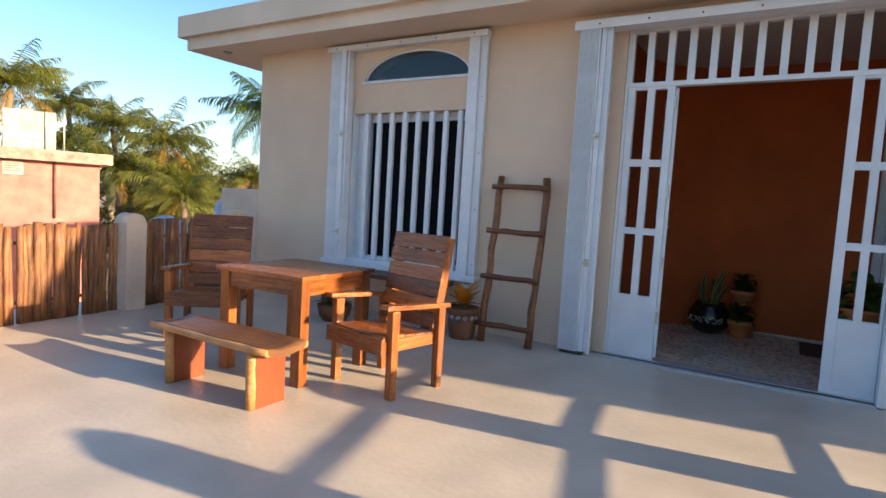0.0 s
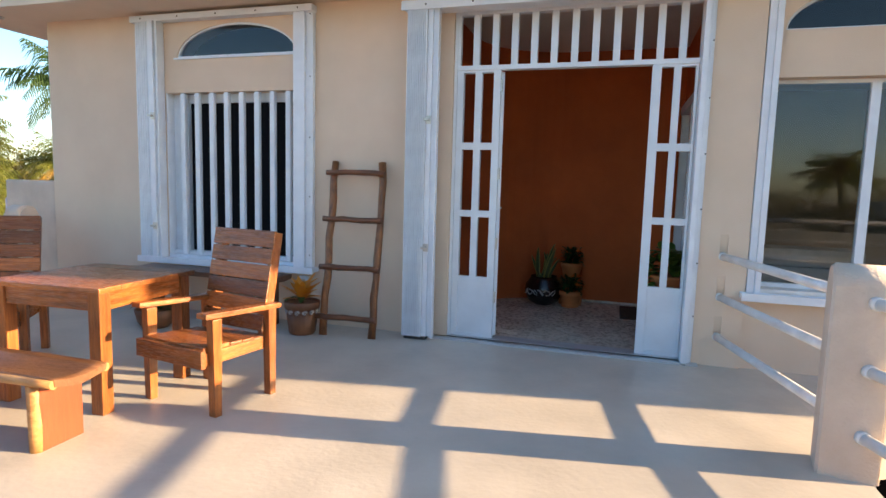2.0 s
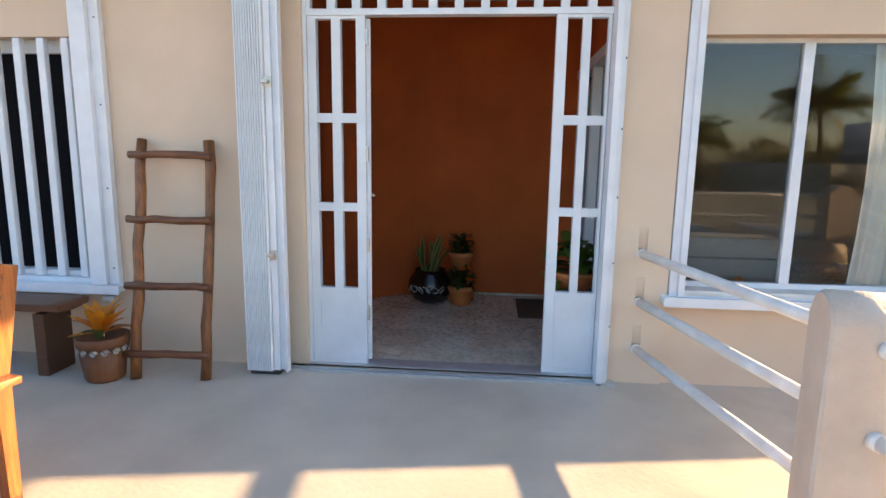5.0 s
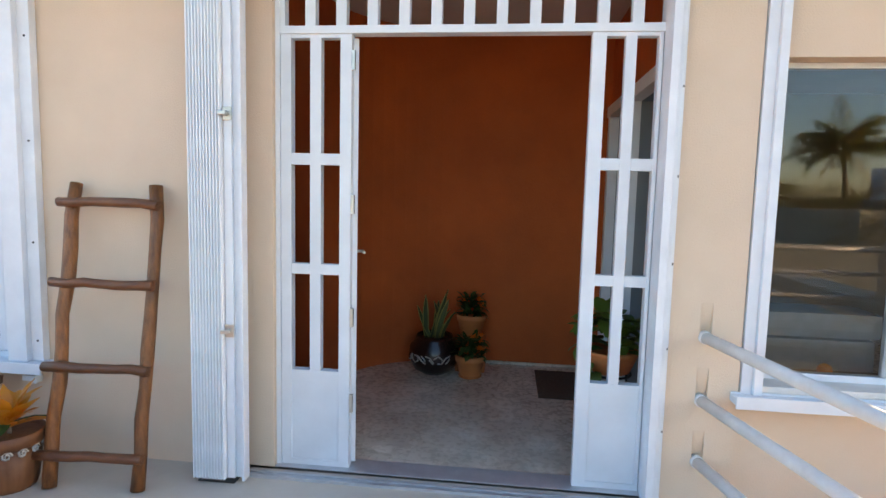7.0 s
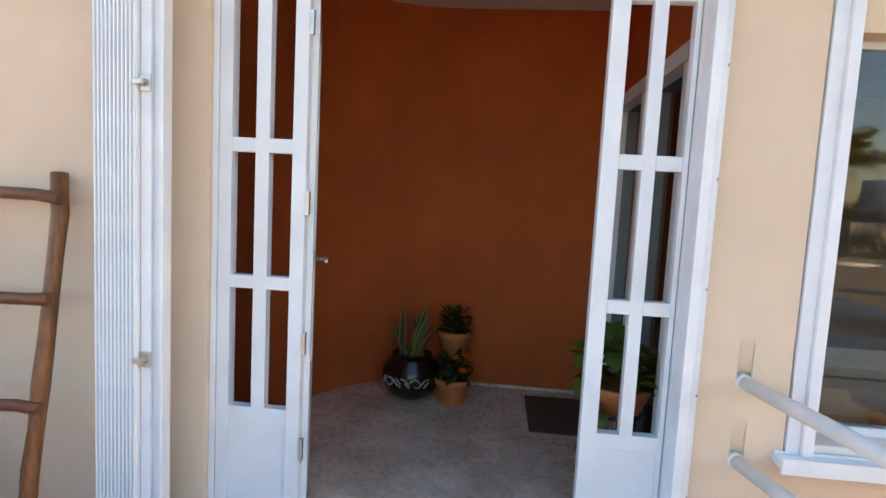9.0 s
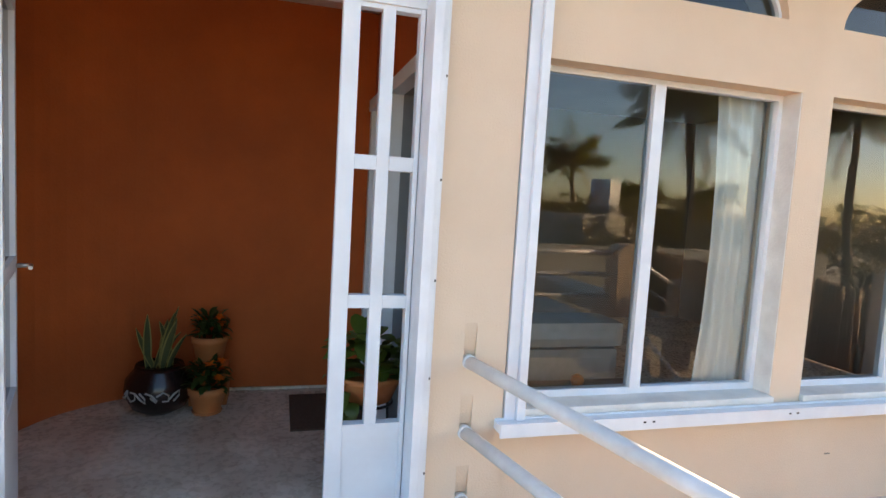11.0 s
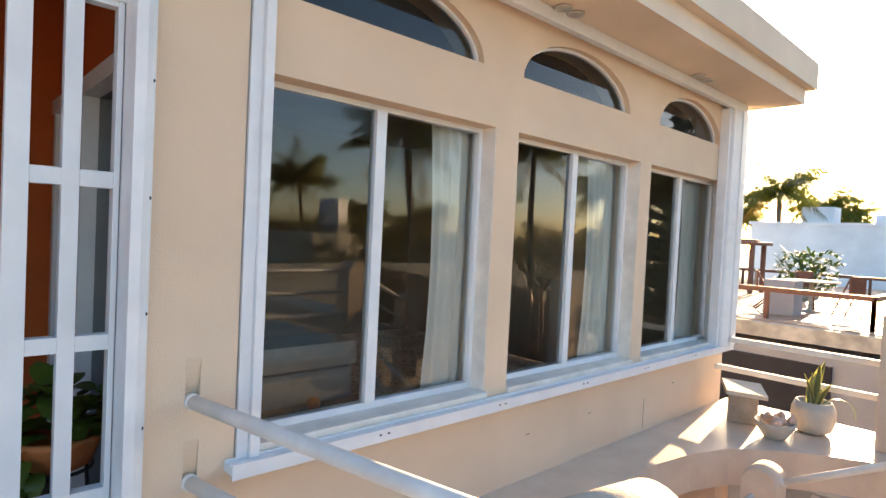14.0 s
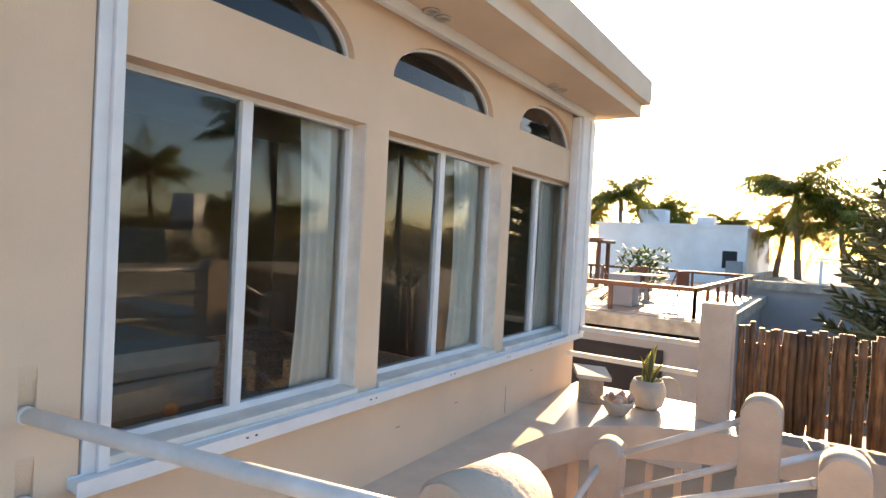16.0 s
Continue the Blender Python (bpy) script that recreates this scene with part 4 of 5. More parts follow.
def foliage(rng, n, spread, height, length, width, z=0.0, up=(0.1, 1.2), curl=(0.4, 1.4)):
    bm = bmesh.new()
    for _ in range(n):
        a, r = rng.uniform(0, 2 * math.pi), spread * math.sqrt(rng.random())
        leaf_blade(bm, (r * math.cos(a), r * math.sin(a), z + height * rng.random()), a + rng.uniform(-0.7, 0.7), length * rng.uniform(0.7, 1.2), width * rng.uniform(0.8, 1.2), rng.uniform(*curl), rng.uniform(*up), 4)
    return bm


def pot_body(prof, mat, t, name="pot", label="", wob=None):
    bm = bmesh.new()
    lathe(bm, prof, 48 if wob else 28, wob=wob)
    part(name, bm, mat, t, label)


PR = random.Random(12)


def sword_leaves(parent, n, spread, z, lengths, ups, curls):
    """Stiff upright blades, each with a green middle and a pale margin behind it."""
    for _ in range(n):
        base, turn = (PR.uniform(-spread, spread), PR.uniform(-spread, spread) * 0.7, z), PR.uniform(0, 6.28)
        length, curl, up = PR.uniform(*lengths), PR.uniform(*curls), PR.uniform(*ups)
        bm = bmesh.new()
        leaf_blade(bm, base, turn, length, 0.056, curl, up, 7, 0.3)
        blade = part("leaf", bm, LEAFRIM, parent, normals=False)
        bm = bmesh.new()
        for side in (-1, 1):
            shift = side * 0.0025
            leaf_blade(bm, (base[0] - shift * math.cos(turn) * math.sin(up), base[1] - shift * math.sin(turn) * math.sin(up), z), turn, length * 0.985, 0.038, curl, up, 7, 0.3)
        part("leaf_middle", bm, SNAKE, blade, normals=False)


cp = thing("potted_croton", "yellow-orange croton in a fluted brown pot with spiral band", "potted plant", pose(-1.145, -0.345, 0))
pot_body([(0.095, 0), (0.105, 0.02), (0.128, 0.2)], BROWNPOT, cp, "pot", "brown fluted pot", lambda u: 1 + 0.03 * math.cos(u * 2 * math.pi * 16))
pot_body([(0.128, 0.2), (0.14, 0.215), (0.145, 0.265), (0.135, 0.27), (0.125, 0.25)], BROWNPOT, cp, "rim")
pot_body([(0.001, 0.245), (0.124, 0.246), (0.001, 0.25)], SOIL, cp, "soil")
for k in range(14):
    a = 2 * math.pi * k / 14
    bm = bmesh.new()
    c = Vector((0.132 * math.cos(a), 0.132 * math.sin(a), 0.19))
    u = Vector((-math.sin(a), math.cos(a), 0))
    tube(bm, [c + u * (0.022 * (1 - q / 14) * math.cos(q * 0.9)) + Vector((0, 0, 0.022 * (1 - q / 14) * math.sin(q * 0.9))) for q in range(13)], 0.005, 5)
    part("spiral", bm, GREYRELIEF, cp, "pale grey spiral relief")
part("leaves", foliage(PR, 26, 0.03, 0.08, 0.17, 0.06, 0.28, (0.3, 1.35), (0.2, 0.9)), CROTON, cp, normals=False)
part("low_leaves", foliage(PR, 5, 0.03, 0.03, 0.15, 0.05, 0.27, (0.0, 0.5), (0.3, 0.9)), LEAF, cp, normals=False)
part("stem", T(([(0, 0, 0.24), (0.01, 0, 0.36)], 0.01)), BARK, cp)
pp = thing("potted_plant", "low dark pot with small leaves under the window", "potted plant", pose(-2.35, -0.62, 0))
pot_body([(0.10, 0), (0.14, 0.05), (0.16, 0.15), (0.15, 0.155), (0.13, 0.13)], BROWNPOT, pp)
part("leaves", foliage(PR, 22, 0.08, 0.03, 0.12, 0.05, 0.14), LEAF, pp, normals=False)
fl = thing("fallen_leaf", "single green leaf lying on the terrace", "leaf", pose(-2.0, -0.85, 0.004))
bm = bmesh.new()
leaf_blade(bm, (0, 0, 0.01), 2.4, 0.12, 0.05, 0.3, 0.15)
part("blade", bm, LEAF, fl, normals=False)

sp = thing("potted_snake_plant", "snake plant in a dark glazed round pot", "potted plant", pose(0.56, 1.66, 0.012))
pot_body([(0.09, 0), (0.155, 0.04), (0.198, 0.13), (0.19, 0.21), (0.145, 0.27), (0.135, 0.30), (0.12, 0.28)], DARKPOT, sp)
for k in range(6):
    a = -2.6 + 0.32 * k
    bm = bmesh.new()
    tube(bm, [(0.198 * math.cos(a + 0.2 * math.sin(q)), 0.198 * math.sin(a + 0.2 * math.sin(q)), 0.145 + 0.03 * math.sin(q * 1.3 + k)) for q in range(5)], 0.006, 5)
    part("painted_swirl", bm, GREYRELIEF, sp, "pale painted swirl")
sword_leaves(sp, 10, 0.07, 0.26, (0.28, 0.44), (0.85, 1.45), (-0.35, 0.45))


def flower_pot(at, h, label, rng, stand=0.0):
    t = thing("potted_flowers", label, "potted plant", at, group="orange flower pots")
    pot_body([(0.06, 0), (0.08, 0.02), (0.104, h - 0.05), (0.112, h - 0.045), (0.115, h), (0.104, h), (0.10, h - 0.03)], CLAY, t)
    pot_body([(0.065, -0.002), (0.085, 0.004), (0.09, 0.016), (0.075, 0.018)], CLAY, t, "saucer")
    part("leaves", foliage(rng, 130, 0.085, 0.15, 0.08, 0.032, h - 0.02, (-0.3, 1.3)), LEAF, t, normals=False)
    for _ in range(4):
        bm = bmesh.new()
        c = Vector((rng.uniform(-0.09, 0.09), rng.uniform(-0.11, 0.0), h + rng.uniform(0.06, 0.17)))
        for k in range(9):
            leaf_blade(bm, c, 6.28 * k / 9, 0.04, 0.026, 0.6, rng.uniform(0.2, 1.0), 3)
        part("flower", bm, BLOOM, t, "small orange bloom", normals=False)
    return t


flower_pot(pose(0.845, 1.585, 0.016), 0.17, "orange marigolds in a terracotta pot on the floor", PR)
flower_pot(pose(0.83, 1.80, 0.262), 0.19, "orange marigolds in a terracotta pot on a plinth", PR)
plinth = solid("plinth", B((0.72, 0.95, 1.70, 1.91, 0.012, 0.26), bevel=0.01), CLAY, "low terracotta-coloured plinth under a flower pot", "plinth")
solid("door_mat", B((1.34, 1.82, 1.22, 1.82, 0.012, 0.026), bevel=0.004), MATM, "dark brown woven door mat on the stone floor", "mat")

ph = thing("potted_pothos", "trailing pothos in a clay pot on a black iron stand", "potted plant", pose(1.69, 0.60, 0.012))
for k in range(3):
    a = 2.1 * k + 0.4
    part("stand_leg", T(([(0.13 * math.cos(a), 0.13 * math.sin(a), 0), (0.11 * math.cos(a), 0.11 * math.sin(a), 0.40)], 0.007)), BLACKIRON, ph)
bm = bmesh.new()
tube(bm, [(0.115 * math.cos(0.3 * k), 0.115 * math.sin(0.3 * k), 0.40) for k in range(22)], 0.007, 6)
part("stand_ring", bm, BLACKIRON, ph)
pot_body([(0.08, 0.40), (0.11, 0.415), (0.15, 0.51), (0.16, 0.53), (0.145, 0.54), (0.13, 0.52)], CLAY, ph)
part("leaves", foliage(PR, 70, 0.13, 0.20, 0.13, 0.095, 0.53, (-0.4, 1.1), (0.6, 1.5)), POTHOS, ph, normals=False)
bm = bmesh.new()
for k in range(26):
    leaf_blade(bm, (-0.10 - 0.02 * math.sin(k), -0.08 + 0.05 * math.sin(2.1 * k), 0.52 - 0.017 * k), 3.6 + PR.uniform(-0.9, 0.9), 0.095, 0.07, 1.2, PR.uniform(-0.8, 0.3), 4)
part("trailing_leaves", bm, POTHOS, ph, normals=False)

# things at the end of the ledge
sv = thing("potted_snake_plant", "snake plant in a round pale stone pot", "potted plant", pose(6.45, -0.82, 0.0))
pot_body([(0.085, 0), (0.13, 0.03), (0.155, 0.11), (0.15, 0.19), (0.125, 0.25), (0.115, 0.25), (0.11, 0.22)], STONEPOT, sv)
sword_leaves(sv, 11, 0.05, 0.22, (0.2, 0.35), (0.95, 1.5), (-0.2, 0.5))
bm = bmesh.new()
leaf_blade(bm, (0.03, -0.05, 0.23), -0.9, 0.36, 0.03, 2.6, 0.7, 8)
part("drooping_leaf", bm, SNAKE, sv, normals=False)
sb = thing("shell_bowl", "pale bowl heaped with pink seashells", "bowl", pose(6.03, -0.68, 0.0))
pot_body([(0.06, 0), (0.075, 0.01), (0.135, 0.10), (0.14, 0.13), (0.13, 0.13), (0.115, 0.1)], STONEPOT, sb)
for k in range(14):
    bm = bmesh.new()
    lathe(bm, [(0.004, -0.05), (0.026, -0.015), (0.032, 0.01), (0.016, 0.035), (0.004, 0.05)], 9)
    part("seashell", bm, SHELLM, sb, at=pose(PR.uniform(-0.09, 0.09), PR.uniform(-0.09, 0.09), 0.125 + PR.uniform(0, 0.045), PR.uniform(0, 180), PR.uniform(0, 180), PR.uniform(0, 360)))
ss = thing("stone_stool", "rough stone block carrying a small stone slab", "ornament", pose(6.28, -0.36, 0.0, 0, 0, 20))
part("block", B((-0.11, 0.11, -0.11, 0.11, 0, 0.24), bevel=0.02), STONE, ss)
part("slab", B((-0.17, 0.17, -0.15, 0.15, 0.0, 0.035), bevel=0.008), STONEPOT, ss, at=pose(0, 0, 0.245, 3, -5, 8))

crack = thing("wall_crack", "thin dark hairline crack in the stucco under the windows", "crack", kind=structure)
part("line", B((5.30, 5.304, -0.0025, -0.0005, 0.03, 0.25)), STONE, crack)
for x, z in ((3.9, 0.26), (4.55, 0.27), (5.75, 0.30)):
    part("nick", B((x, x + 0.035, -0.003, -0.0005, z, z + 0.006)), STONE, crack)

# ---- living room behind the glass ----
def curtain(x0, x1, y, label):
    t = thing("curtain", label, "curtain", pose(x0, y, 0), group="living room curtains")
    bm = bmesh.new()
    n, w = 40, x1 - x0
    rows = []
    for k in range(7):
        z = 2.25 - 2.05 * k / 6
        pinch = 1 - 0.18 * math.sin(math.pi * k / 6)
        rows.append([(bm.verts.new((w - (w - w * i / n) * pinch, 0.014 * math.sin(i * 0.8 + 0.2 * k), z)),) for i in range(n + 1)])
    for a, b in zip(rows, rows[1:]):
        for i in range(n):
            bm.faces.new((a[i][0], a[i + 1][0], b[i + 1][0], b[i][0])).smooth = True
    part("cloth", bm, CURTAIN, t, normals=False)


curtain(3.22, 3.60, 0.215, "sheer white curtain gathered at the window side")
curtain(2.19, 2.27, 0.215, "sheer white curtain drawn to a narrow strip")
curtain(4.68, 5.14, 0.215, "sheer white curtain gathered at the window side")
curtain(6.18, 6.53, 0.215, "sheer white curtain gathered at the window side")
sofa = thing("sofa", "pale grey upholstered sofa in the dim living room", "sofa", pose(2.98, 0.98, 0, 0, 0, 180))
part("base", B((-0.02, 0.92, -0.42, 0.42, 0.06, 0.32), bevel=0.04), CLOTH, sofa)
part("backrest", B((-0.02, 0.92, 0.25, 0.5, 0.3, 0.69), (-0.04, 0.92, 0.22, 0.51, 0.69, 0.83), bevel=0.05), CLOTH, sofa)
part("seat_cushion", B((0.0, 0.9, -0.44, 0.24, 0.33, 0.48), bevel=0.05), CLOTH, sofa)
for x in (0.03, 0.85):
    for y in (-0.36, 0.36):
        part("foot", B((x - 0.025, x + 0.025, y - 0.025, y + 0.025, 0.0, 0.06)), DARKWOOD, sofa)


lt = thing("low_table", "low dark side table just inside the window", "table", pose(2.72, 0.34, 0.0))
part("tabletop", B((-0.3, 0.3, -0.11, 0.11, 0.505, 0.535), bevel=0.005), DARKWOOD, lt)
for x in (-0.26, 0.26):
    for y in (-0.08, 0.08):
        part("leg", B((x - 0.02, x + 0.02, y - 0.02, y + 0.02, 0, 0.504)), DARKWOOD, lt)
bm = bmesh.new()
lathe(bm, [(0.008, 0.0), (0.024, 0.008), (0.034, 0.03), (0.028, 0.05), (0.01, 0.062)], 16)
solid("orange_fruit", bm, BLOOM, "single orange fruit on the low side table", "fruit", at=pose(2.68, 0.34, 0.536))


# ---- trees ----
def palm_crown(rng, n, length, dry=0):
    """Fronds as a rib with drooping paired leaflets; returns green and dry meshes."""
    out = []
    for count, droop, up in ((n, (0.8, 1.9), (0.05, 1.5)), (dry, (0.8, 1.3), (-0.7, -0.1))):
        bm = bmesh.new()
        for k in range(count):
            a = 2 * math.pi * (k * 0.382 + rng.uniform(-0.03, 0.03))
            d = Vector((math.cos(a), math.sin(a), 0))
            s = Vector((-d.y, d.x, 0))
            ang, p, L = rng.uniform(*up), Vector((0, 0, 0)), length * rng.uniform(0.8, 1.1)
            bend, steps = rng.uniform(*droop), 26
            prev = None
            for i in range(steps + 1):
                t = i / steps
                fwd = d * math.cos(ang) + Vector((0, 0, math.sin(ang)))
                w = 0.03 * (1 - t) + 0.006
                cur = (bm.verts.new(p - s * w), bm.verts.new(p + s * w))
                if prev:
                    bm.faces.new((prev[0], prev[1], cur[1], cur[0]))
                prev = cur
                if i > 2:
                    ll = L * 0.30 * (math.sin(math.pi * (0.12 + 0.80 * t)) ** 0.8)
                    for side in (-1, 1):
                        dirn = (fwd * 0.6 + s * side * 0.75 + Vector((0, 0, -0.35 - 0.55 * rng.random()))).normalized()
                        q0, q1 = p, p + dirn * ll * 0.55
                        q2 = q1 + (dirn + Vector((0, 0, -1.1))).normalized() * ll * 0.5
                        wv = fwd * (0.026 * L / 2.5)
                        v = [bm.verts.new(q0 - wv), bm.verts.new(q0 + wv), bm.verts.new(q1 + wv * 0.8), bm.verts.new(q1 - wv * 0.8), bm.verts.new(q2)]
                        bm.faces.new((v[0], v[1], v[2], v[3]))
                        bm.faces.new((v[3], v[2], v[4]))
                p = p + fwd * (L / steps)
                ang -= bend / steps
        out.append(bm)
    return out


TR = random.Random(21)


def palm(x, y, height, length, label, fronds=22, dry=4, lean=0.4, leaf=None):
    t = thing("palm_tree", label, "palm tree", pose(x, y, -3.0, 0, 0, TR.uniform(0, 360)))
    bm = bmesh.new()
    pts = [(lean * (k / 8) ** 2, 0.1 * math.sin(k), height * k / 8) for k in range(9)]
    tube(bm, pts, [0.22 - 0.012 * k for k in range(9)], 10, True, 0.06, TR)
    part("trunk", bm, BARK, t)
    g, d = palm_crown(TR, fronds, length, dry)
    top = pose(pts[-1][0], pts[-1][1], height)
    part("crown", g, leaf or PALM, t, at=top, normals=False)
    if dry:
        part("dry_fronds", d, PALMDRY, t, "yellowed drooping fronds", at=top, normals=False)
    else:
        d.free()
    return t


def leafy_tree(x, y, h, w, label, mat, n=1500, size=0.22):
    t = thing("tree", label, "tree", pose(x, y, -3.0))
    bm = bmesh.new()
    tube(bm, [(0, 0, 0), (0.1, 0, h * 0.3), (0, 0.15, h * 0.6)], [0.2, 0.16, 0.08], 9)
    limbs = []
    for k in range(9):
        a = k * 2.4
        e = Vector((w * 0.42 * math.cos(a), w * 0.42 * math.sin(a), h * TR.uniform(0.55, 0.95)))
        tube(bm, [(0.05, 0.05, h * TR.uniform(0.3, 0.55)), e * 0.55 + Vector((0, 0, h * 0.22)), e], [0.08, 0.05, 0.02], 6)
        limbs.append(e)
    part("trunk", bm, BARK, t)
    bm = bmesh.new()
    cl = [e + Vector((TR.gauss(0, w * 0.12), TR.gauss(0, w * 0.12), TR.gauss(0, h * 0.07))) for e in limbs for _ in range(4)]
    for _ in range(n):
        c = TR.choice(cl) + Vector((TR.gauss(0, w * 0.06), TR.gauss(0, w * 0.06), TR.gauss(0, h * 0.04)))
        leaf_blade(bm, c, TR.uniform(0, 6.28), size * TR.uniform(0.6, 1.3), size * 0.5, 0.8, TR.uniform(-0.8, 0.8), 2)
    part("crown", bm, mat, t, normals=False)
    return t


GREEN = "tall coconut palm with green arching fronds"
YELLOW = "coconut palm with some yellowed drooping fronds"
# beyond the pink building
for x, y, h, L, dry in ((-32.1, 8.0, 8.5, 3.0, 5), (-34.3, 12.5, 8.3, 2.7, 2), (-30.2, 12.8, 7.1, 2.6, 2), (-25.8, 12.9, 6.3, 2.6, 8), (-17.7, 8.5, 3.8, 1.6, 1), (-27.1, 10.7, 4.9, 2.6, 2), (-32.5, 10.1, 6.0, 2.8, 3), (-20.5, 9.1, 2.9, 2.4, 2), (-23.0, 15.2, 4.7, 1.9, 5), (-29.4, 15.5, 5.1, 2.2, 3), (-28.3, 15.4, 5.0, 2.2, 3), (-24.3, 11.8, 4.0, 2.6, 3)):
    palm(x, y, h, L, YELLOW if dry > 3 else GREEN, 34, dry)
# darker leaf material takes the place of the house's shade on this palm
palm(-14.2, 9.0, 6.7, 2.2, "coconut palm behind the house corner, leaf colour darkened for shade", 30, 0, 0.1, LEAF)
for x, y, h, w in ((-31.7, 19.8, 5.8, 5.5), (-28.4, 19.0, 4.8, 5), (-38.2, 20.4, 5.0, 6), (-35.1, 13.4, 4.4, 6), (-26.9, 15.7, 4.0, 5), (-30.0, 17.5, 4.6, 5), (-32.1, 15.5, 5.0, 6), (-22.8, 11.4, 3.2, 4.5)):
    leafy_tree(x, y, h, w, "olive-brown broadleaf tree in thin dry foliage", TREE, 2200, 0.24)
for x, y, h, w in ((-23.7, 10.6, 2.4, 4.55), (-26.9, 12.9, 3.5, 5.2), (-29.2, 16.1, 4.2, 5.2), (-32.7, 17.5, 4.9, 5.8500000000000005), (-34.3, 19.5, 5.4, 5.8500000000000005), (-36.6, 20.7, 5.1, 6.5), (-33.4, 23.0, 4.7, 5.8500000000000005), (-40.7, 18.8, 5.8, 6.5)):
    leafy_tree(x, y, h, w, "dense olive-green broadleaf tree behind the palms", TREE, 2600, 0.3)
# towards the sun, beyond the white building
for x, y, h, L, dry in ((37.4, 9.0, 7.5, 3.0, 3), (41.8, 8.0, 7.0, 2.5, 2), (38.8, 11.7, 6.0, 2.2, 2), (45.8, 4.2, 6.3, 2.0, 2), (43, 6.6, 6.2, 2.0, 2), (36.5, -0.9, 7.5, 3.3, 7), (36.2, -2.8, 6.0, 3.0, 5), (38.5, 0.4, 5.8, 2.6, 3), (34, -4.2, 5.4, 2.6, 3)):
    palm(x, y, h, L, YELLOW if dry > 3 else GREEN, 46, dry)
# behind the walker, met in the window glass
for x, y, h, L, dry in ((21.5, -34.5, 7.6, 3.0, 2), (17.1, -17.0, 8.5, 3.0, 3), (24.7, -16.3, 8.7, 3.0, 2), (35.2, -18.8, 7.6, 2.6, 2), (33.5, -13.7, 7.3, 2.4, 2), (27.5, -36.0, 5.6, 2.2, 2), (29.5, -30.0, 5.4, 2.0, 2), (14.0, -34.0, 5.4, 2.2, 2)):
    palm(x, y, h, L * 1.1, GREEN, 46, dry)
for x, y, h in ((17.5, -30.5, 5.2), (21.8, -29.6, 5.4), (23.6, -26.2, 5.2), (26.5, -24.0, 5.2), (29.5, -21.5, 5.2), (32.5, -17.5, 5.2), (36, -13, 5.2), (13, -31, 4.4), (8, -32, 4.4), (2, -33, 4.3), (-5, -32, 4.4), (25, -30, 5.4), (19.8, -31.5, 5.3), (28, -27.5, 5.2), (31.5, -24.5, 5.2), (34.5, -21, 5.2), (37.5, -17, 5.2), (40, -11, 5.3), (15.5, -33.5, 5.0), (22.5, -33.0, 5.4), (18.5, -22.5, 4.3), (22.5, -20.0, 4.3), (26.5, -17.0, 4.3)):
    leafy_tree(x, y, h, 6, "dark broadleaf tree beyond the terrace", TREE, 1300, 0.32)


def norfolk_pine(x, y, h):
    t = thing("norfolk_pine", "tall Norfolk pine with tiered upswept branches", "pine tree", pose(x, y, -3.0))
    part("trunk", T(([(0, 0, 0), (0.03, 0, h * 0.5), (0, 0, h)], [0.18, 0.11, 0.02]), seg=9), BARK, t)
    bm = bmesh.new()
    tiers = 22
    for k in range(tiers):
        z = h * (0.14 + 0.85 * k / tiers)
        L = 2.7 * (1 - k / tiers) ** 0.75 + 0.12
        for j in range(7):
            a = 2 * math.pi * (j / 7) + 0.5 * k
            d = Vector((math.cos(a), math.sin(a), 0))
            s = Vector((-d.y, d.x, 0))
            m = 11
            for i in range(m):
                u = (i + 1) / m
                p0 = d * (L * (u - 1 / m)) + Vector((0, 0, z - 0.10 * L * math.sin(2.4 * (u - 1 / m)) + 0.22 * L * (u - 1 / m) ** 2))
                p1 = d * (L * u) + Vector((0, 0, z - 0.10 * L * math.sin(2.4 * u) + 0.22 * L * u ** 2))
                tube(bm, [p0, p1], [0.04, 0.036], 4, False)
                for side in (-1, 1):
                    for lift, fwd in ((0.55, 0.3), (0.1, 0.7)):
                        q = p1 + (d * fwd + s * side * TR.uniform(0.7, 1.1) + Vector((0, 0, lift))).normalized() * (0.2 * L * (1.05 - 0.8 * abs(u - 0.45)) + 0.12)
                        tube(bm, [p1, p1.lerp(q, 0.6), q], [0.04, 0.045, 0.012], 4, False)
    part("crown", bm, PINE, t)


norfolk_pine(17.6, -4.62, 9.8)

# ---- neighbouring buildings ----
PINKAT = (-16.5, 4.6)
pk = thing("pink_building", "weathered pink building with a mouldy flat roof edge", "building", pose(*PINKAT, -3.0, 0, 0, 67))
part("wall", B((-15, 0, 0, 3.4, 0, 4.66)), PINKWALL, pk)
part("roof_edge", B((-15.1, 0.32, -0.3, 3.6, 4.66, 4.98), bevel=0.02), MOULDY, pk)
vent = part("vent", B((-2.30, -1.83, -0.03, -0.001, 4.24, 4.28), (-2.30, -1.83, -0.03, -0.001, 4.55, 4.59), (-2.30, -2.26, -0.03, -0.001, 4.28, 4.55), (-1.87, -1.83, -0.03, -0.001, 4.28, 4.55)), TANKM, pk, "white louvred vent")
for k in range(4):
    part("louvre", B((-2.26, -1.87, -0.035, -0.004, 4.29 + 0.067 * k, 4.325 + 0.067 * k)), TANKM, vent)
part("drain_pipe", T(([(-1.1, -0.04, 4.66), (-1.1, -0.04, 3.05)], 0.035)), REDRAIL, pk)
tk = thing("water_tank", "weathered white square rooftop water tank", "water tank", pose(PINKAT[0] + 0.12, PINKAT[1] + 0.29, 1.98, 0, 0, 67))
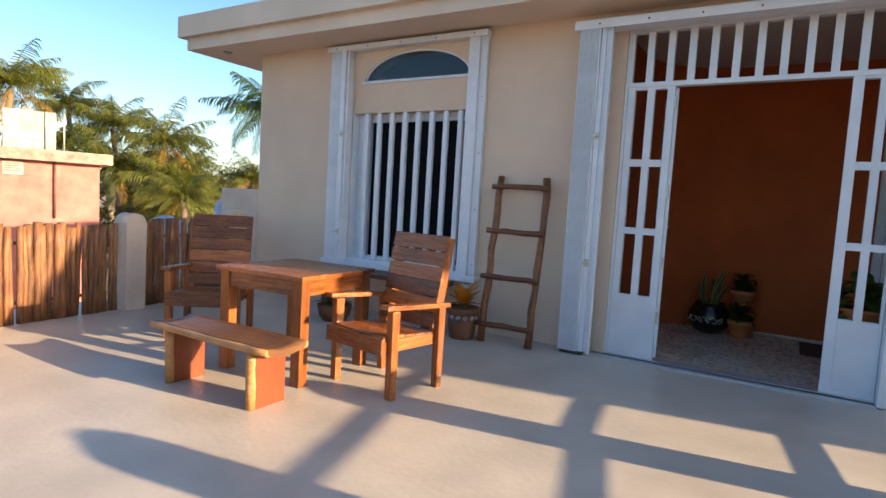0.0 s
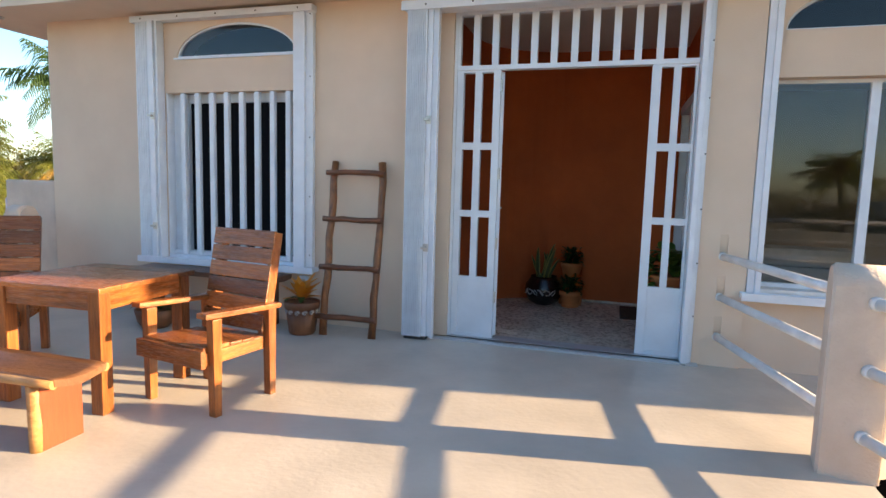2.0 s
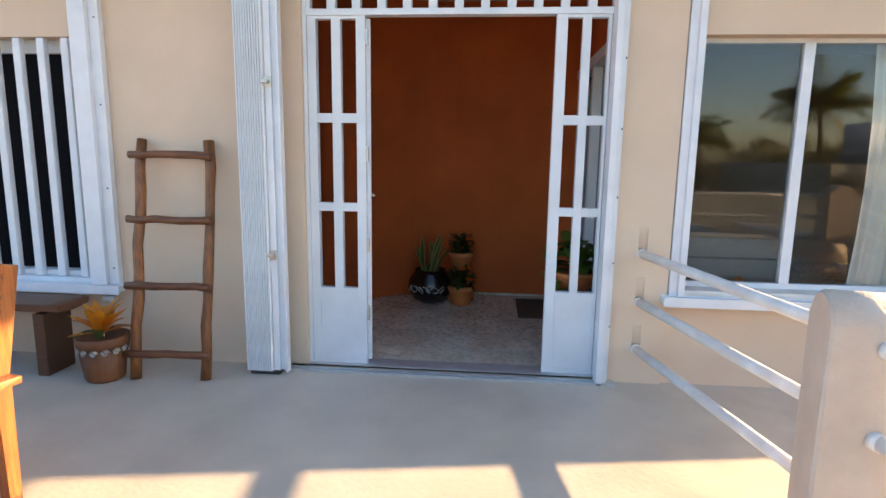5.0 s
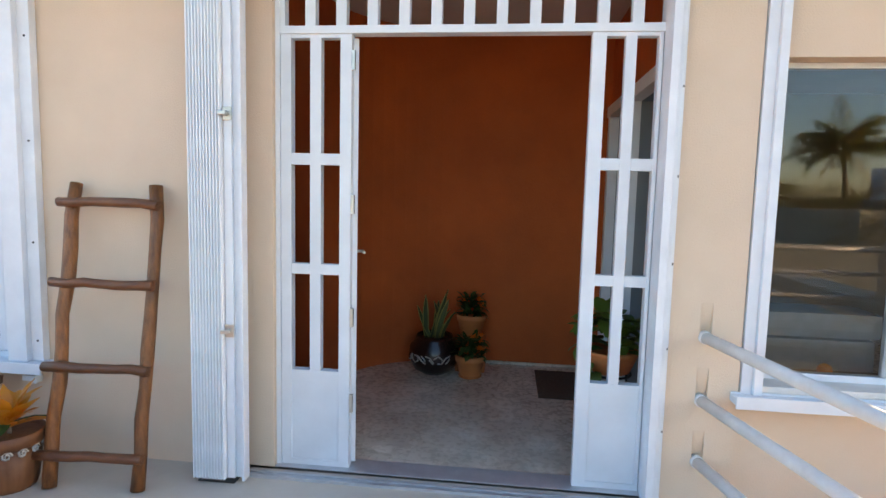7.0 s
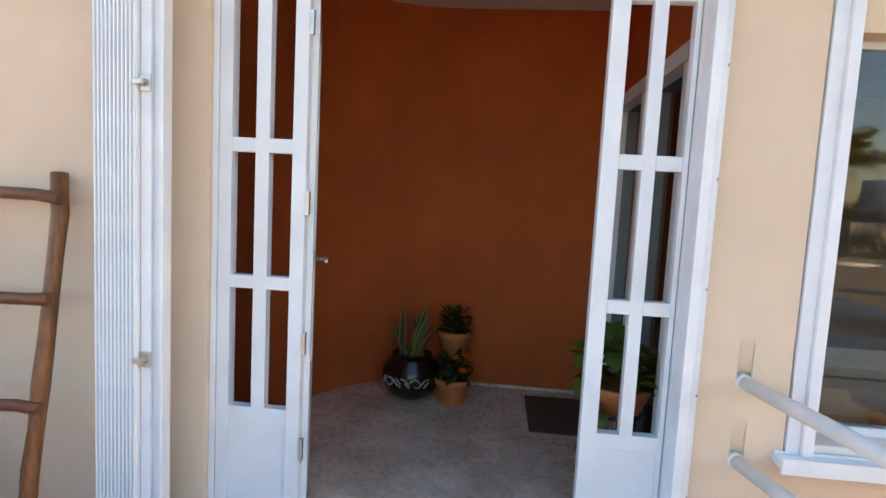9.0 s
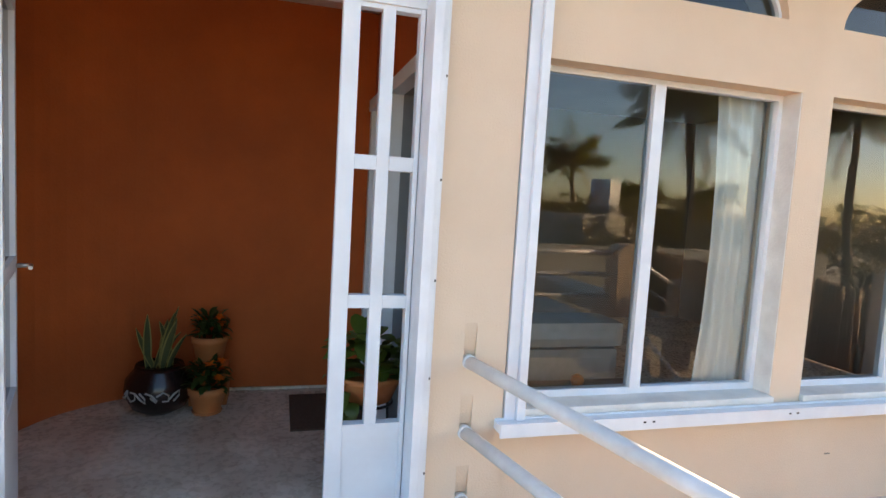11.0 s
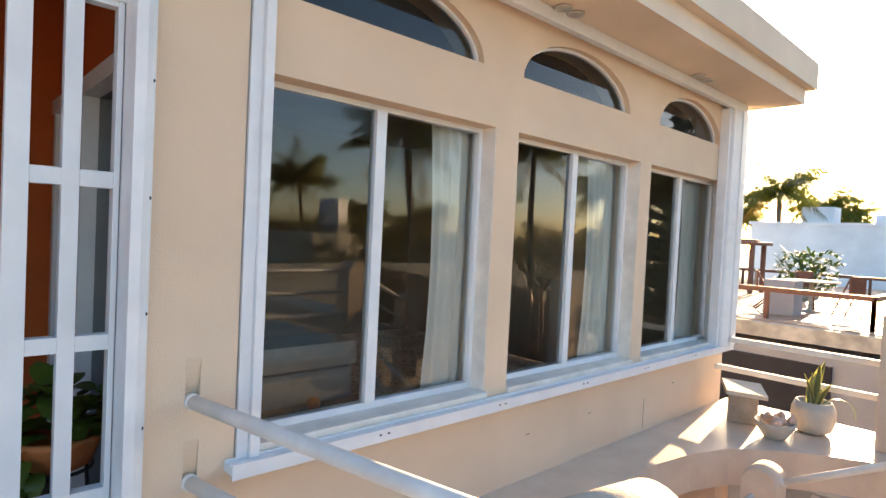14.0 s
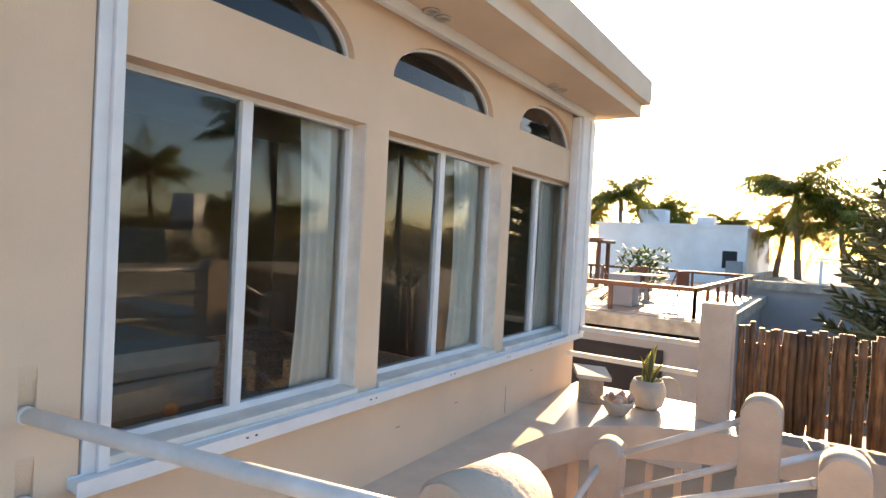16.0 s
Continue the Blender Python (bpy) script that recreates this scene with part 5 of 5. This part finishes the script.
part("tank", B((-2.62, -1.38, 0.5, 1.9, 0.0, 1.1), bevel=0.02), TANKM, tk)
part("lid", B((-2.2, -1.95, 0.8, 1.1, 1.1, 1.2), bevel=0.02), MOULDY, tk)
part("vent_pipe", T(([(-1.18, 0.6, 0.0), (-1.18, 0.6, 1.15)], 0.025)), TANKM, tk)
part("down_pipe", T(([(-1.62, 0.46, 0.0), (-1.62, 0.46, 1.1)], 0.025)), TANKM, tk)
for x, y, z, w in ((-9.7, 2.4, 0.6, 0.85), (-8.2, 2.9, 1.12, 0.8)):
    bx = thing("roof_cistern", "pale blue-grey domed cistern beyond the fence", "cistern", pose(x, y, -3.0))
    bm = bmesh.new()
    lathe(bm, [(w / 2, 0), (w / 2, z + 2.7), (w * 0.36, z + 2.86), (0.1, z + 2.95)], 8)
    part("body", bm, BLUEROOF, bx)

nb = thing("neighbour_terrace", "neighbouring flat-roofed house with a tiled roof terrace", "building", pose(13.3, -0.6, -3.0))
part("wall", B((0.1, 16, 0.35, 17, 0, 2.62)), FARGREY, nb)
part("slab", B((0, 16, 0.2, 17, 2.72, 3.0)), TANKM, nb, "pale concrete slab edge")
part("tiles", B((0.25, 15.8, 0.45, 16.8, 3.0, 3.02)), TILE, nb, "pinkish terrace tiles")
# no holes here: near-black boxes give the openings' shade by colour
part("opening", B((-0.02, 0.1, 1.2, 3.2, 0.9, 2.35), (-0.02, 0.1, 4.0, 6.5, 0.9, 2.3)), DARK, nb, "near-black box standing in for the shade of an opening under the slab")


def rail_run(parent, x0, y0, x1, y1, h, n):
    d = Vector((x1 - x0, y1 - y0, 0))
    for i in range(n + 1):
        p = Vector((x0, y0, 3.02)) + d * (i / n)
        part("rail_post", B((p.x - 0.04, p.x + 0.04, p.y - 0.04, p.y + 0.04, 3.02, 3.02 + h), bevel=0.01), REDRAIL, parent)
    ang = math.degrees(math.atan2(d.y, d.x))
    for z in (h * 0.95,):
        part("top_rail", B((0, d.length, -0.05, 0.05, 0.02, 0.12)), REDRAIL, parent, at=pose(x0, y0, 3.02 + z - 0.07, 0, 0, ang))


rail_run(nb, 0.6, 0.75, 0.6, 16.5, 0.62, 9)
rail_run(nb, 0.6, 0.75, 11, 0.75, 0.62, 7)
rail_run(nb, 11, 0.75, 11, 16.5, 0.62, 8)
pg = thing("pergola", "brown wooden pergola with a thin roof on the terrace", "pergola", pose(20.6, 4.9, 0.02))
for x in (-0.5, 0.5):
    for y in (-0.55, 0.55):
        part("post", B((x - 0.06, x + 0.06, y - 0.06, y + 0.06, 0, 1.5)), REDRAIL, pg)
part("canopy", B((-0.7, 0.7, -0.75, 0.75, 1.5, 1.6), (-0.4, 0.4, -0.45, 0.45, 1.6, 1.68), bevel=0.03), REDRAIL, pg)
gt = thing("terrace_table", "small round terrace table", "table", pose(16.3, 1.75, 0.02))
bm = bmesh.new()
lathe(bm, [(0.25, 0), (0.22, 0.03), (0.05, 0.06), (0.05, 0.68), (0.55, 0.70), (0.55, 0.73)], 18)
part("table", bm, TANKM, gt)
for a in (0.4, 2.0, 4.2):
    gc = thing("terrace_chair", "dark folding terrace chair", "chair", pose(16.3 + 0.9 * math.cos(a), 1.75 + 0.9 * math.sin(a), 0.02, 0, 0, math.degrees(a) + 90), group="terrace chairs")
    part("seat", B((-0.2, 0.2, -0.2, 0.2, 0.42, 0.45)), REDRAIL, gc)
    part("backrest", B((-0.2, 0.2, -0.24, -0.2, 0.5, 0.9)), REDRAIL, gc)
    for x in (-0.18, 0.18):
        part("leg", T(([(x, -0.22, 0.9), (x, 0.2, 0)], 0.018), ([(x, 0.2, 0.44), (x, -0.22, 0)], 0.018)), REDRAIL, gc)
sh = thing("planter_box", "dark square planter on the terrace", "planter", pose(15.2, 2.0, 0.02))
part("box", B((-0.3, 0.3, -0.3, 0.3, 0, 0.75), bevel=0.02), FARGREY, sh)
for x, y in ((20.6, 3.0), (20.0, 5.9)):
    leafy = thing("shrub", "leafy green shrub on the roof terrace", "shrub", pose(x, y, 0.02), group="terrace shrubs")
    part("pot", B((-0.3, 0.3, -0.3, 0.3, 0, 0.3), bevel=0.02), TANKM, leafy)
    part("leaves", foliage(TR, 420, 0.75, 1.1, 0.25, 0.1, 0.25, (-0.5, 1.2)), LEAF, leafy, normals=False)
wbd = thing("white_building", "large plain white flat-roofed building in the distance", "building", pose(34, 1.4, -3.0))
part("wall", B((0, 14, 0, 7.8, 0, 5.7)), FARWHITE, wbd)
part("parapet", B((-0.1, 14.1, -0.1, 7.9, 5.7, 5.85)), FARWHITE, wbd)
for q in ((4, 5.4, 5, 6.6, 5.85, 6.9), (4, 5, 2.2, 3.2, 5.85, 6.5)):
    part("roof_tank", B(q, bevel=0.1), FARWHITE, wbd)
part("window", B((-0.03, 0.0, 0.4, 1.1, 3.6, 4.5)), DARK, wbd)
part("condenser", B((-0.9, -0.1, 0.1, 0.8, 3.1, 4.0), bevel=0.05), FARGREY, wbd)
gr = thing("grey_building", "low grey flat-roofed building beyond the fence", "building", pose(24, -8, -3.0))
part("wall", B((0, 16, 0, 8.6, 0, 3.2)), FARGREY, gr)
part("parapet", B((-0.1, 0.15, -0.1, 8.7, 3.2, 3.5), (0.15, 16, 8.45, 8.7, 3.2, 3.5)), TANKM, gr)
for k in range(5):
    part("railing_post", B((8 - 0.06, 8.06, 1.4 * k + 0.5, 1.4 * k + 0.62, 3.2, 4.4)), FARWHITE, gr)
part("railing_bar", B((7.98, 8.08, 0.5, 6.3, 4.3, 4.4)), FARWHITE, gr)
# seen only in the window glass
rb = thing("far_house", "shaded house with a bright rooftop tank beyond the palms", "building", pose(20.84, -26.8, -3.0, 0, 0, -30))
part("wall", B((-5, 5, -6, 0, 0, 4.1)), TANKM, rb)
part("tank_stand", B((-0.7, 0.9, -2.4, -0.9, 4.1, 4.6)), FARGREY, rb)
part("roof_tank", B((-0.55, 0.75, -2.3, -1, 4.6, 6.2), bevel=0.03), FARWHITE, rb)
lwall = thing("garden_wall", "low white wall across the yard", "wall", pose(7.5, -13, -3.0))
part("wall", B((-9, 12, -0.15, 0.15, 0, 3.3)), TANKM, lwall)
